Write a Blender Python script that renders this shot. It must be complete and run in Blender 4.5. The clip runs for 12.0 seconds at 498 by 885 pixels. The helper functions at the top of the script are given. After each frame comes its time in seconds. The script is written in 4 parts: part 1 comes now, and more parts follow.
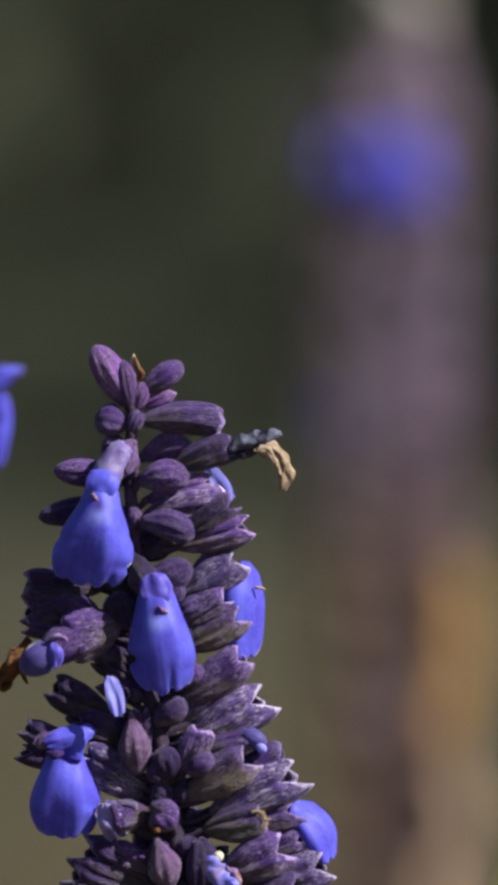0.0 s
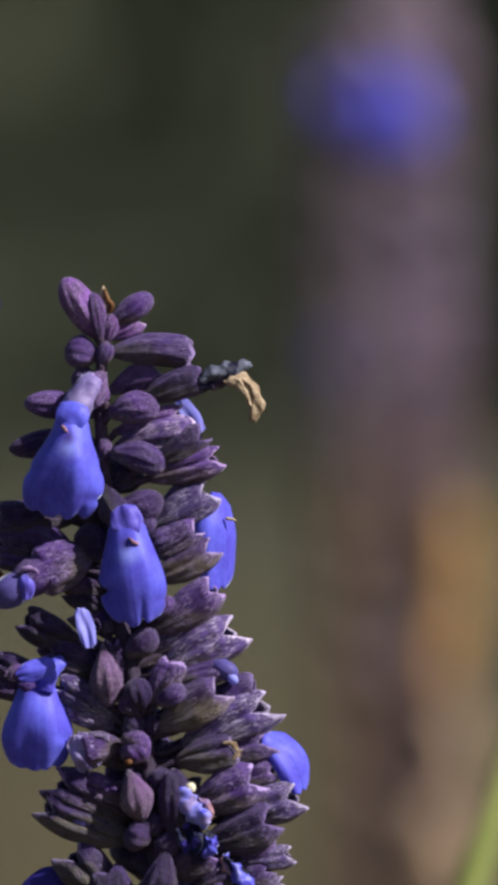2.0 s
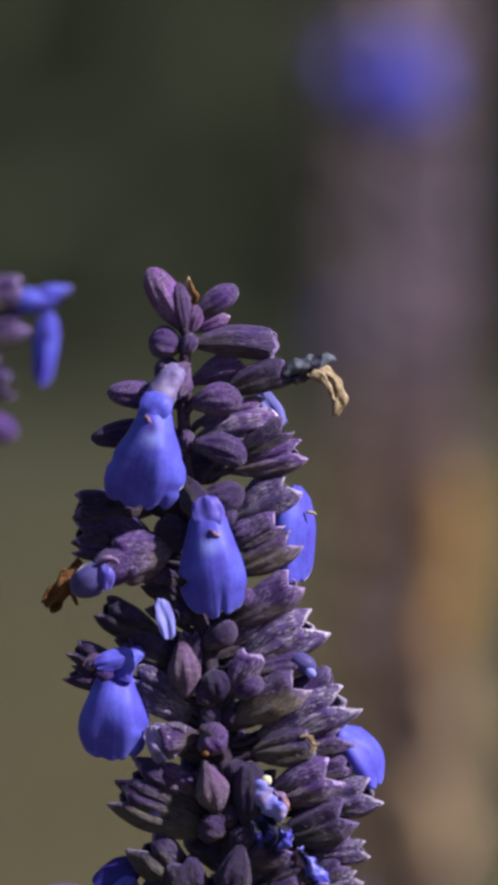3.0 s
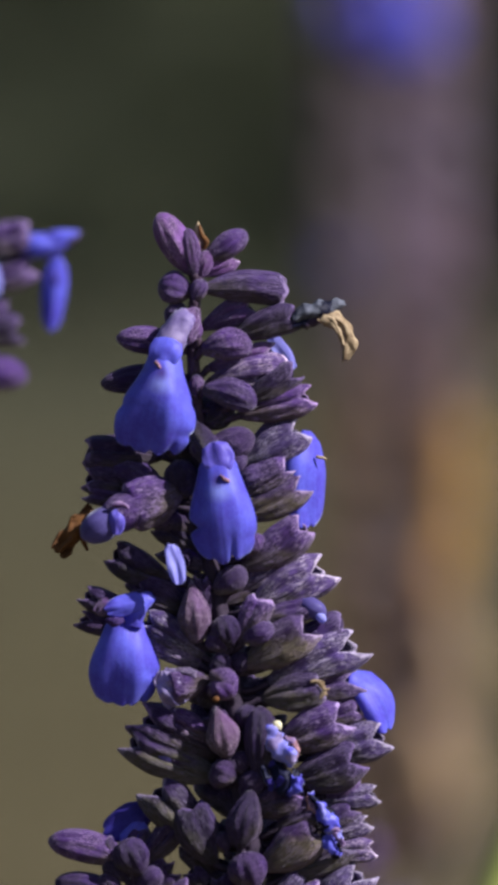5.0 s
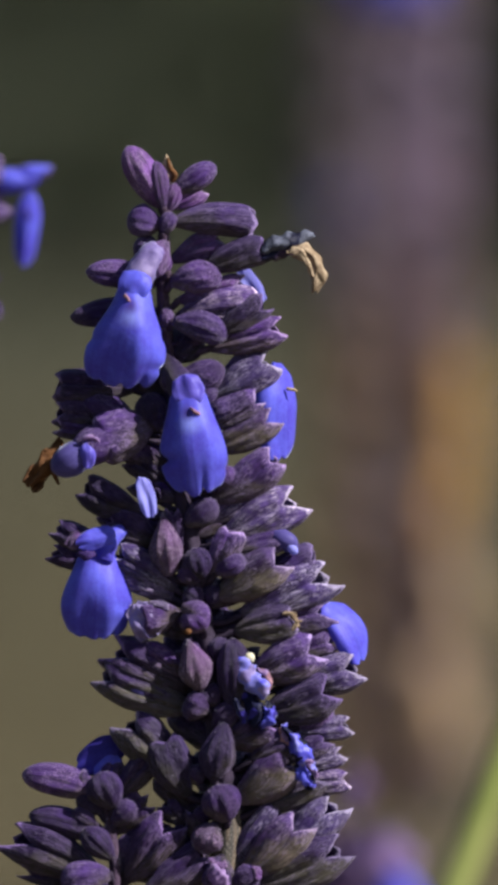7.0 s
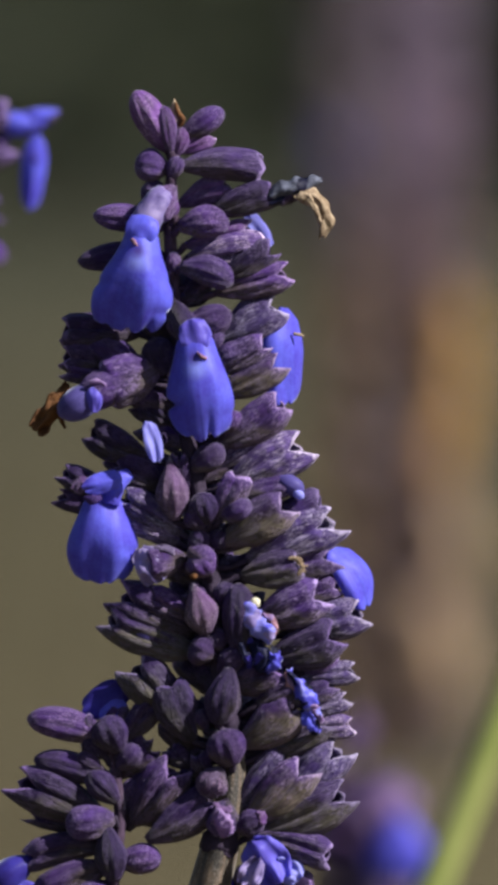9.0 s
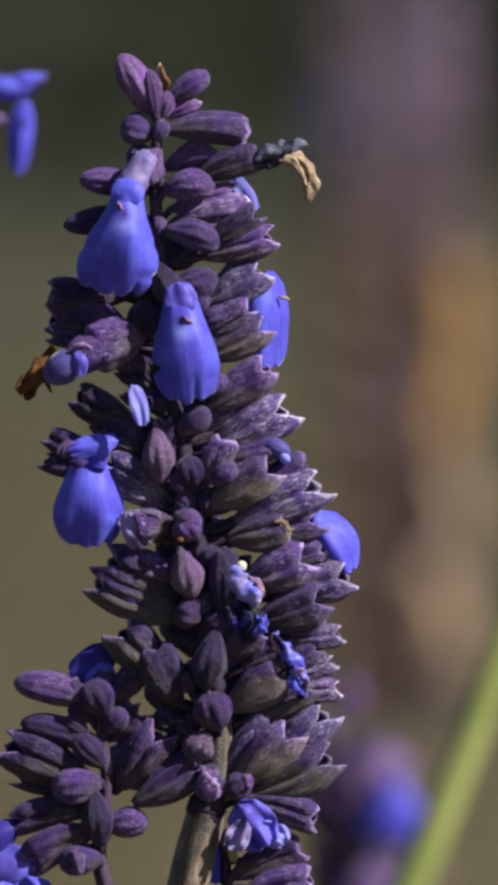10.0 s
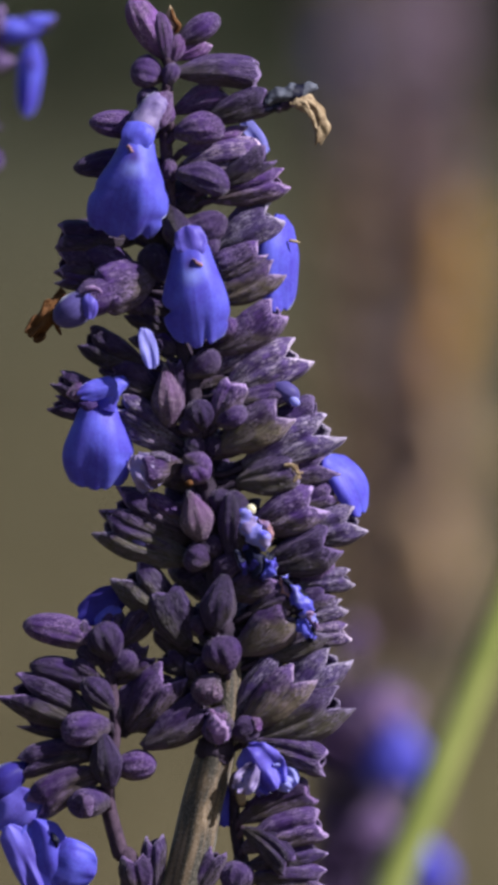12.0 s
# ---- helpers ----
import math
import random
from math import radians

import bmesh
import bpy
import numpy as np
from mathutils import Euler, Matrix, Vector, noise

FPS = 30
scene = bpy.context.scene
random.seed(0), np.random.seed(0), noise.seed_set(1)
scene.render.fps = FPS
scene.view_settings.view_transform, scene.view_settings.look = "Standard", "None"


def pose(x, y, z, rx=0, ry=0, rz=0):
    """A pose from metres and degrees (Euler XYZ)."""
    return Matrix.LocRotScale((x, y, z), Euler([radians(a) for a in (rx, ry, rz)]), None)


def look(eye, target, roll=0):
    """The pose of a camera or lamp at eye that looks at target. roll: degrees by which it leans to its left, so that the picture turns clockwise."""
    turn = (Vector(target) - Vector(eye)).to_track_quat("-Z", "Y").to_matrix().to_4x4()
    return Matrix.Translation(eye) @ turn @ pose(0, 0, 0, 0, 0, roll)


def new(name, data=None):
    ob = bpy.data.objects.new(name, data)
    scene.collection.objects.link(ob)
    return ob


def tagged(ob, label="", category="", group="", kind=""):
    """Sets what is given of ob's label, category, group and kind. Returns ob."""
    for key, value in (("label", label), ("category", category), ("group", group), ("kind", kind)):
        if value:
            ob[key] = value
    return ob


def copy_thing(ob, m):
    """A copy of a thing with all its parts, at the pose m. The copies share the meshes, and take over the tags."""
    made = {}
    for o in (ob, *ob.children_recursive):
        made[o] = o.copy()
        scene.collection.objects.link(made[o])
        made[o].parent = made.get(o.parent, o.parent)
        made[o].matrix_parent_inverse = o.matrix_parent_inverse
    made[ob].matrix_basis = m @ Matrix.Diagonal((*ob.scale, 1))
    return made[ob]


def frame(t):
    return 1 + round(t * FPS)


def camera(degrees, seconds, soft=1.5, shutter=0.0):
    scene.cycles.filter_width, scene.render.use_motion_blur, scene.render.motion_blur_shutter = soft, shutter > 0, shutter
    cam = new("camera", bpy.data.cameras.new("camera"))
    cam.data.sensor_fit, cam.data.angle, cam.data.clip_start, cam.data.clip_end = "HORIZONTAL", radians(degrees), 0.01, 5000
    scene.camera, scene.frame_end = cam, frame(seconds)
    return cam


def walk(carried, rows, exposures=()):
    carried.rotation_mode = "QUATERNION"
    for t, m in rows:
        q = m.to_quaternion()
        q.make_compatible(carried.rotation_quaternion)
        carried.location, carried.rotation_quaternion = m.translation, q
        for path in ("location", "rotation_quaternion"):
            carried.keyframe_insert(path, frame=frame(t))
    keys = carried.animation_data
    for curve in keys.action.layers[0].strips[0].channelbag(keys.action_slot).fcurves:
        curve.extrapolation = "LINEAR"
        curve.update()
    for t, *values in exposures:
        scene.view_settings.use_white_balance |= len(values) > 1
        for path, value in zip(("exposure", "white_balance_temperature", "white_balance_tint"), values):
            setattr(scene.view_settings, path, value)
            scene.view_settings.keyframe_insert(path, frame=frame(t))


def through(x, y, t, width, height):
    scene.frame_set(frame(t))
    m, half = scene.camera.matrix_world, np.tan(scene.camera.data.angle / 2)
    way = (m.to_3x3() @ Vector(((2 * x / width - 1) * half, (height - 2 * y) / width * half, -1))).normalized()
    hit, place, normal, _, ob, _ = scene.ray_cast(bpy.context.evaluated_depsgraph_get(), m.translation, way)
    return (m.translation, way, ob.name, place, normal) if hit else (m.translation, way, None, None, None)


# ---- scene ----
# A long lens a metre from a flower spike. Rows: seconds, millimetres right and up, degrees of yaw, pitch and roll.
cam = camera(3.2, 12.0, soft=4.8)
cam.data.dof.use_dof = True
cam.data.dof.focus_distance = 1.0
cam.data.dof.aperture_fstop = 27.0
HOME = pose(0, -math.cos(radians(4)), 0.62 + math.sin(radians(4)), 86, 0, 0)
ROWS = [
    (0.0, 10.03, -4.42, 0.310, 1.996, -0.47),
    (0.5, -7.94, 1.75, -0.246, 1.683, 0.39),
    (1.0, -4.58, 1.03, -0.136, 1.604, 0.61),
    (1.5, 16.89, -6.24, 0.535, 1.757, -0.20),
    (2.0, 17.34, -6.89, 0.542, 1.693, -0.78),
    (2.5, -4.74, 1.26, -0.149, 1.315, 0.16),
    (3.0, -2.87, 0.06, -0.088, 1.252, 0.34),
    (3.2, 1.62, -1.16, 0.055, 1.251, 0.41),
    (4.8, 0.06, -0.88, 0.001, 0.945, -0.17),
    (5.0, -5.38, 1.36, -0.170, 0.825, 0.24),
    (5.5, 2.96, -1.15, 0.094, 0.813, 0.00),
    (6.0, 14.82, -5.47, 0.472, 0.867, -0.57),
    (6.5, 10.32, -3.96, 0.330, 0.719, -0.44),
    (7.0, 2.02, -0.90, 0.065, 0.520, -0.25),
    (7.5, -2.70, 1.02, -0.087, 0.352, 0.17),
    (7.7, 0.71, -0.33, 0.023, 0.359, 0.03),
    (9.5, -0.00, 0.00, 0.000, 0.000, 0.00),
    (10.0, 3.91, -1.01, 0.126, -0.063, -0.10),
    (10.5, 9.94, -3.02, 0.323, -0.088, -0.43),
    (11.0, 7.48, -2.59, 0.246, -0.198, -0.45),
    (11.5, 3.34, -1.07, 0.110, -0.349, -0.20),
    (12.0, 1.39, 0.06, 0.043, -0.489, 0.05),
]
walk(cam, [(t, HOME @ Matrix.Translation((x / 1000, z / 1000, 0)) @ pose(0, 0, 0, 0, yaw, 0) @ pose(0, 0, 0, pitch, 0, 0) @ pose(0, 0, 0, 0, 0, roll))
           for t, x, z, yaw, pitch, roll in ROWS])

# ---- light ----
SUN_WAY = Vector((0.72, -0.27, 0.65)).normalized()
sun = new("sun", bpy.data.lights.new("sun", "SUN"))
sun.data.energy, sun.data.angle, sun.data.color = 5.0, radians(0.6), (1.0, 0.965, 0.92)
sun.matrix_world = look(SUN_WAY * 30, (0, 0, 0))
world = bpy.data.worlds.new("sky")
scene.world = world
world.use_nodes = True
sky = world.node_tree.nodes.new("ShaderNodeTexSky")
sky.sky_type, sky.sun_disc = "NISHITA", False
sky.sun_elevation = math.asin(SUN_WAY.z)
sky.sun_rotation = math.atan2(SUN_WAY.x, SUN_WAY.y)
world.node_tree.links.new(sky.outputs[0], world.node_tree.nodes["Background"].inputs[0])
world.node_tree.nodes["Background"].inputs[1].default_value = 0.043
scene.view_settings.exposure = 0.83


# ---- materials ----
class Nodes:
    """Short hand for building a node material."""

    def __init__(self, name):
        self.mat = bpy.data.materials.new(name)
        self.mat.use_nodes = True
        self.tree = self.mat.node_tree
        self.bsdf = self.tree.nodes["Principled BSDF"]
        self.out = self.tree.nodes["Material Output"]

    def node(self, kind, **values):
        n = self.tree.nodes.new(kind)
        for key, value in values.items():
            n.inputs[key.replace("_", " ")].default_value = value
        return n

    def join(self, a, b):
        self.tree.links.new(a, b)

    def ramp(self, source, stops):
        n = self.tree.nodes.new("ShaderNodeValToRGB")
        while len(n.color_ramp.elements) < len(stops):
            n.color_ramp.elements.new(0.5)
        for e, (p, c) in zip(n.color_ramp.elements, stops):
            e.position, e.color = p, (*c, 1)
        self.join(source, n.inputs[0])
        return n.outputs[0]

    def mix(self, factor, a, b, blend="MIX"):
        n = self.tree.nodes.new("ShaderNodeMix")
        n.data_type, n.blend_type = "RGBA", blend
        for value, socket in ((factor, n.inputs[0]), (a, n.inputs[6]), (b, n.inputs[7])):
            if isinstance(value, (int, float)):
                socket.default_value = value
            elif isinstance(value, tuple):
                socket.default_value = (*value, 1)
            else:
                self.join(value, socket)
        return n.outputs[2]

    def noise(self, scale, detail=4.0, source=None):
        n = self.node("ShaderNodeTexNoise", Scale=scale, Detail=detail)
        if source:
            self.join(source, n.inputs["Vector"])
        return n.outputs["Fac"]

    def coords(self, name="Object"):
        return self.tree.nodes.new("ShaderNodeTexCoord").outputs[name]

    def stretched(self, source, scale):
        n = self.node("ShaderNodeMapping", Scale=scale)
        self.join(source, n.inputs["Vector"])
        return n.outputs[0]

    def bump(self, height, strength, distance):
        n = self.node("ShaderNodeBump", Strength=strength, Distance=distance)
        self.join(height, n.inputs["Height"])
        self.join(n.outputs[0], self.bsdf.inputs["Normal"])

    def through_light(self, colour, amount):
        t = self.node("ShaderNodeBsdfTranslucent")
        if isinstance(colour, tuple):
            t.inputs[0].default_value = (*colour, 1)
        else:
            self.join(colour, t.inputs[0])
        m = self.node("ShaderNodeMixShader", Fac=amount)
        self.join(self.bsdf.outputs[0], m.inputs[1])
        self.join(t.outputs[0], m.inputs[2])
        self.join(m.outputs[0], self.out.inputs["Surface"])


def calyx_material(name, base, body, tip, pale, pale_amount=0.5, mealy=0.42, olive=0.0, through=0.12):
    """Felted calyx: olive foot and belly, purple back and teeth; ribs and rim carry pale down and painted edge
    highlights.
    """
    n = Nodes(name)
    uv = n.coords("UV")
    sep = n.node("ShaderNodeSeparateXYZ")
    n.join(uv, sep.inputs[0])

    def add(source, factor, rest):
        m = n.node("ShaderNodeMath")
        m.operation = "MULTIPLY_ADD"
        n.join(source, m.inputs[0])
        m.inputs[1].default_value = factor
        if isinstance(rest, float):
            m.inputs[2].default_value = rest
        else:
            n.join(rest, m.inputs[2])
        return m.outputs[0]

    run = add(n.noise(700, 4, n.coords()), 0.22, add(sep.outputs[1], 0.42, add(sep.outputs[0], 1.1, -0.14)))
    colour = n.ramp(run, [(0.40 + olive, base), (0.5 + olive, body), (0.8, tip)])
    patch = n.ramp(n.noise(430, 3, n.coords()), [(0.34, (0.72, 0.7, 0.72)), (0.52, (1, 1, 1)), (0.68, (1.3, 1.22, 1.4))])
    colour = n.mix(1.0, colour, patch, "MULTIPLY")
    crease = n.ramp(n.noise(1.0, 3, n.stretched(uv, (64, 6, 1))), [(0.36, (0.66, 0.64, 0.68)), (0.54, (1.05, 1.05, 1.05))])
    colour = n.mix(1.0, colour, crease, "MULTIPLY")
    streak = n.noise(1.0, 5, n.stretched(uv, (84, 8, 1)))
    veins = n.ramp(streak, [(0.48, (0, 0, 0)), (0.6, (1, 1, 1))])
    fleck = n.ramp(n.noise(4600, 3, n.coords()), [(0.46, (0, 0, 0)), (0.72, (1, 1, 1))])
    blotch = n.ramp(n.noise(520, 2, n.coords()), [(0.4, (0.08, 0.08, 0.08)), (0.6, (1, 1, 1))])
    both = n.mix(1.0, n.mix(mealy, veins, fleck), blotch, "MULTIPLY")
    amount = n.mix(1.0, both, (pale_amount,) * 3, "MULTIPLY")
    colour = n.mix(amount, colour, pale)
    # pale rim: down plus the bright edge of sunlit teeth, laid on as colour
    rim = n.ramp(add(n.noise(1300, 3, n.coords()), 0.24, add(sep.outputs[1], 1.0, -0.12)), [(0.925, (0, 0, 0)), (0.972, (0.45 + 0.5 * pale_amount,) * 3)])
    if mealy < 0.5:
        colour = n.mix(rim, colour, pale)
    info = n.tree.nodes.new("ShaderNodeObjectInfo")
    shade = n.ramp(info.outputs["Random"], [(0, (0.62, 0.61, 0.71)), (0.5, (0.95, 0.92, 0.98)), (1, (1.3, 1.14, 1.24))])
    colour = n.mix(1.0, colour, shade, "MULTIPLY")
    n.join(colour, n.bsdf.inputs["Base Color"])
    n.bsdf.inputs["Roughness"].default_value = 0.55
    n.bsdf.inputs["Specular IOR Level"].default_value = 0.28
    n.bsdf.inputs["Sheen Weight"].default_value = 0.22
    n.bsdf.inputs["Sheen Roughness"].default_value = 0.4
    n.bsdf.inputs["Sheen Tint"].default_value = (0.72, 0.55, 1.0, 1)
    n.bump(n.mix(0.5, both, streak), 1.0, 0.0005)
    n.through_light(colour, through)
    return n.mat


def petal_material(name, deep, light, vein=0.5, mark=None):
    """Thin velvety petal with fine veins along it and paler patches."""
    n = Nodes(name)
    uv = n.coords("UV")
    veins = n.ramp(n.noise(1.0, 4, n.stretched(uv, (16, 1.3, 1))), [(0.3, (0, 0, 0)), (0.7, (1, 1, 1))])
    patch = n.ramp(n.noise(330, 4, n.coords()), [(0.38, (0, 0, 0)), (0.66, (1, 1, 1))])
    grain = n.ramp(n.noise(2600, 3, n.coords()), [(0.35, (0, 0, 0)), (0.65, (1, 1, 1))])
    f = n.mix(0.2, n.mix(vein * 0.7, patch, veins), grain)
    colour = n.mix(f, deep, light)
    if mark:
        # first the pale lip mark, then a dark spot painting the shade below the hood
        for spread, spot_at, near, far, strength, tone in ((2.6, (0.48, 0.95, 0), 0.04, 0.3, 0.5, mark), (2.2, (0.46, 0.58, 0), 0.03, 0.2, 0.8, (0.06, 0.03, 0.2))):
            gap = n.tree.nodes.new("ShaderNodeVectorMath")
            gap.operation = "DISTANCE"
            n.join(n.stretched(uv, (1, spread, 0)), gap.inputs[0])
            gap.inputs[1].default_value = spot_at
            spot = n.ramp(gap.outputs["Value"], [(near, (strength,) * 3), (far, (0, 0, 0))])
            colour = n.mix(spot, colour, tone)
    n.join(colour, n.bsdf.inputs["Base Color"])
    n.bsdf.inputs["Roughness"].default_value = 0.5
    n.bsdf.inputs["Specular IOR Level"].default_value = 0.25
    n.bsdf.inputs["Sheen Weight"].default_value = 0.5
    n.bsdf.inputs["Sheen Roughness"].default_value = 0.35
    n.bsdf.inputs["Sheen Tint"].default_value = (0.7, 0.75, 1.0, 1)
    n.bump(f, 0.3, 0.0001)
    n.through_light(colour, 0.42)
    return n.mat


def rough_material(name, a, b, scale, rough=0.8, bump=0.0002, through=0.0):
    """Dull natural surface mottled between two colours at two scales."""
    n = Nodes(name)
    co = n.coords()
    f = n.mix(0.4, n.noise(scale, 4, co), n.noise(scale * 7, 3, co))
    f = n.ramp(f, [(0.36, (0, 0, 0)), (0.64, (1, 1, 1))])
    colour = n.mix(f, a, b)
    n.join(colour, n.bsdf.inputs["Base Color"])
    n.bsdf.inputs["Roughness"].default_value = rough
    n.bsdf.inputs["Specular IOR Level"].default_value = 0.2
    if bump:
        n.bump(f, 0.5, bump)
    if through:
        n.through_light(colour, through)
    return n.mat


TONES = {
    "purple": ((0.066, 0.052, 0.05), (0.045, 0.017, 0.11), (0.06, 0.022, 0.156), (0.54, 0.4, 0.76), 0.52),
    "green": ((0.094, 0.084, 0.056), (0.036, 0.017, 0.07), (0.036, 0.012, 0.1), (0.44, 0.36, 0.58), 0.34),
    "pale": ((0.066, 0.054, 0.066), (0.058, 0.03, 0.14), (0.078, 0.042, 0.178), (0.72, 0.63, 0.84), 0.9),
    # dark: plum, deepened to put the shade of left and inner florets into colour
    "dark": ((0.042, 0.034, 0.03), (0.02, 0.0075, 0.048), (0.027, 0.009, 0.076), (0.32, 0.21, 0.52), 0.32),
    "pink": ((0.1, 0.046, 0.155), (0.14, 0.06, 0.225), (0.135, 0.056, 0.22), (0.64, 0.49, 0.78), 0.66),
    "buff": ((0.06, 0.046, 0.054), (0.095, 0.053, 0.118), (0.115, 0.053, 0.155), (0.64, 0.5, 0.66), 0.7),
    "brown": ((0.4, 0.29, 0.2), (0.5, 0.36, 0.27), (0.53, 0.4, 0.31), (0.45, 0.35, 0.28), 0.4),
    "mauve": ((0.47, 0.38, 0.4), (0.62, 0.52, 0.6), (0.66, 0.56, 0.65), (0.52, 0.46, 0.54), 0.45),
}
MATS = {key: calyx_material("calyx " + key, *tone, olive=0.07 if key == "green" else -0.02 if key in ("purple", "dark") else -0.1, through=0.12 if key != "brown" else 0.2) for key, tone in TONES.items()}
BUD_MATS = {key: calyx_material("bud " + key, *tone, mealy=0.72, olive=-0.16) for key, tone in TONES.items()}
CALYX, CALYX_DARK, CALYX_PALE, CALYX_PINK = MATS["purple"], MATS["dark"], MATS["pale"], MATS["pink"]
BLUE = petal_material("petal blue", (0.09, 0.062, 0.55), (0.165, 0.185, 0.88))
BLUE_MARKED = petal_material("petal blue with pale mark and throat shade", (0.09, 0.062, 0.55), (0.165, 0.185, 0.88), 0.5, (0.42, 0.5, 0.98))
BLUE_PALE = petal_material("petal pale blue", (0.22, 0.2, 0.68), (0.37, 0.38, 0.88))
BLUE_DEEP = petal_material("petal deep blue", (0.035, 0.02, 0.22), (0.06, 0.05, 0.42))
VIOLET = petal_material("petal violet", (0.09, 0.07, 0.36), (0.22, 0.18, 0.58))
ROSE = petal_material("petal rosy lilac", (0.2, 0.11, 0.32), (0.5, 0.34, 0.62), 0.3)
BLUE_DUSK = petal_material("petal dusky blue", (0.12, 0.085, 0.52), (0.2, 0.18, 0.8))
VIOLET_DULL = petal_material("petal dull violet", (0.06, 0.045, 0.21), (0.15, 0.125, 0.42))
LILAC = petal_material("petal tube lilac", (0.2, 0.15, 0.42), (0.46, 0.38, 0.66), 0.3)
THROAT = rough_material("throat gap shade", (0.025, 0.012, 0.07), (0.05, 0.025, 0.14), 900)
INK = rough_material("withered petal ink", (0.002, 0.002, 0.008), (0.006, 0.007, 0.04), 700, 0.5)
TAN = rough_material("dry petal tan", (0.13, 0.08, 0.045), (0.52, 0.4, 0.28), 1100, 0.8, 0.0002, 0.15)
RUST = rough_material("dry petal rust", (0.06, 0.025, 0.012), (0.16, 0.07, 0.025), 900)
ANTHER = rough_material("anther", (0.2, 0.1, 0.17), (0.36, 0.2, 0.22), 1500)
CREAM = rough_material("cream bud", (0.5, 0.46, 0.34), (0.66, 0.62, 0.48), 900)
SLATE = rough_material("withered petal slate", (0.022, 0.024, 0.04), (0.14, 0.15, 0.21), 1100, 0.7)
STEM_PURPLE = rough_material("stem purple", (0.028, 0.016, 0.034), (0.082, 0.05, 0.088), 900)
# darker than the purple stem: shade between the florets is in this colour
STEM_DARK = rough_material("dark plum stalk with crevice shade", (0.014, 0.009, 0.02), (0.045, 0.03, 0.058), 700)
HAIR = rough_material("down", (0.26, 0.22, 0.36), (0.46, 0.42, 0.54), 800, 0.6, 0, 0.3)
GREEN_BLADE = rough_material("green stalk", (0.22, 0.27, 0.07), (0.33, 0.36, 0.12), 60, 0.5, 0, 0.15)
DRY_LEAF = rough_material("dry leaf orange", (0.42, 0.22, 0.065), (0.58, 0.34, 0.12), 120, 0.7, 0, 0.2)
PALE_LEAF = rough_material("dry leaf pale", (0.4, 0.37, 0.33), (0.56, 0.53, 0.47), 120, 0.7, 0, 0.25)
# brown and mauve for added leaves; the dull colour holds the spike's left-hand shade
BROWN_SHADE_LEAF = rough_material("added leaf brown, half-shade tone", (0.075, 0.052, 0.035), (0.118, 0.08, 0.055), 60, 0.8, 0, 0.1)
MAUVE_SHADE_LEAF = rough_material("added leaf mauve, half-shade tone", (0.06, 0.046, 0.054), (0.1, 0.076, 0.088), 60, 0.8, 0, 0.1)
TAN_LEAF = rough_material("dry leaf tan", (0.4, 0.27, 0.17), (0.54, 0.38, 0.25), 120, 0.7, 0, 0.2)


def lawn_material(name, dry_a, dry_b, green_a, green_b, scale, through=0.0):
    """Grass that is parched near the flower bed and greener towards the hedge, its colour darkened there to meet the
    hedge's shaded look.
    """
    n = Nodes(name)
    co = n.coords()
    f = n.ramp(n.mix(0.4, n.noise(scale, 4, co), n.noise(scale * 7, 3, co)), [(0.36, (0, 0, 0)), (0.64, (1, 1, 1))])
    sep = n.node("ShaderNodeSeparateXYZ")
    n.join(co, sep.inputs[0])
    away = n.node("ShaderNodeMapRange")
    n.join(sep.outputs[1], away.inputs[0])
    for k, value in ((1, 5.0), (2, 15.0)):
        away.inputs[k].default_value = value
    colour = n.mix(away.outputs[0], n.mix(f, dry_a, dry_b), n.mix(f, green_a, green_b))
    n.join(colour, n.bsdf.inputs["Base Color"])
    n.bsdf.inputs["Roughness"].default_value = 0.85
    n.bsdf.inputs["Specular IOR Level"].default_value = 0.2
    if through:
        n.through_light(colour, through)
    return n.mat


# far greens are far darker: the hedge's shaded brightness is put into them
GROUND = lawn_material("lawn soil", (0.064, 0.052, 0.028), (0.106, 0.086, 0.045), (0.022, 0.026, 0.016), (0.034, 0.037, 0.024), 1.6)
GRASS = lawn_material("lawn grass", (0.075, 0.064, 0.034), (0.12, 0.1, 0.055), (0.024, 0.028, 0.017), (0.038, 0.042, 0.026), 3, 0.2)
FOLIAGE = rough_material("hedge foliage", (0.235, 0.25, 0.175), (0.325, 0.345, 0.245), 3, 0.6, 0, 0.55)
BARK = rough_material("bark", (0.05, 0.04, 0.03), (0.12, 0.1, 0.08), 30, 0.9, 0.004)


def stem_material():
    n = Nodes("stem ribbed downy")
    uv = n.coords("UV")
    # brown stripes with groove shade and lit ridges put into the colour
    rib = n.ramp(n.noise(1.0, 3, n.stretched(uv, (13, 0.25, 1))), [(0.44, (0.016, 0.012, 0.008)), (0.56, (0.1, 0.064, 0.036)), (0.68, (0.25, 0.18, 0.125))])
    fleck = n.ramp(n.noise(4200, 2, n.coords()), [(0.5, (0, 0, 0)), (0.72, (1, 1, 1))])
    colour = n.mix(n.mix(1.0, fleck, (0.3,) * 3, "MULTIPLY"), rib, (0.32, 0.27, 0.25))
    n.join(colour, n.bsdf.inputs["Base Color"])
    n.bsdf.inputs["Roughness"].default_value = 0.7
    n.bsdf.inputs["Sheen Weight"].default_value = 0.3
    n.bump(fleck, 0.5, 0.0001)
    return n.mat


STEM = stem_material()

# ---- building frame ----
# Plants are drawn up in fine units: x to the right, y down, d towards the viewer; one unit is 0.063 mm at a distance of one metre.
UNIT = math.tan(radians(1.6)) / 441
RND = random.Random(7)


def g(x, y, d=0.0):
    return Vector((x, -y, d))


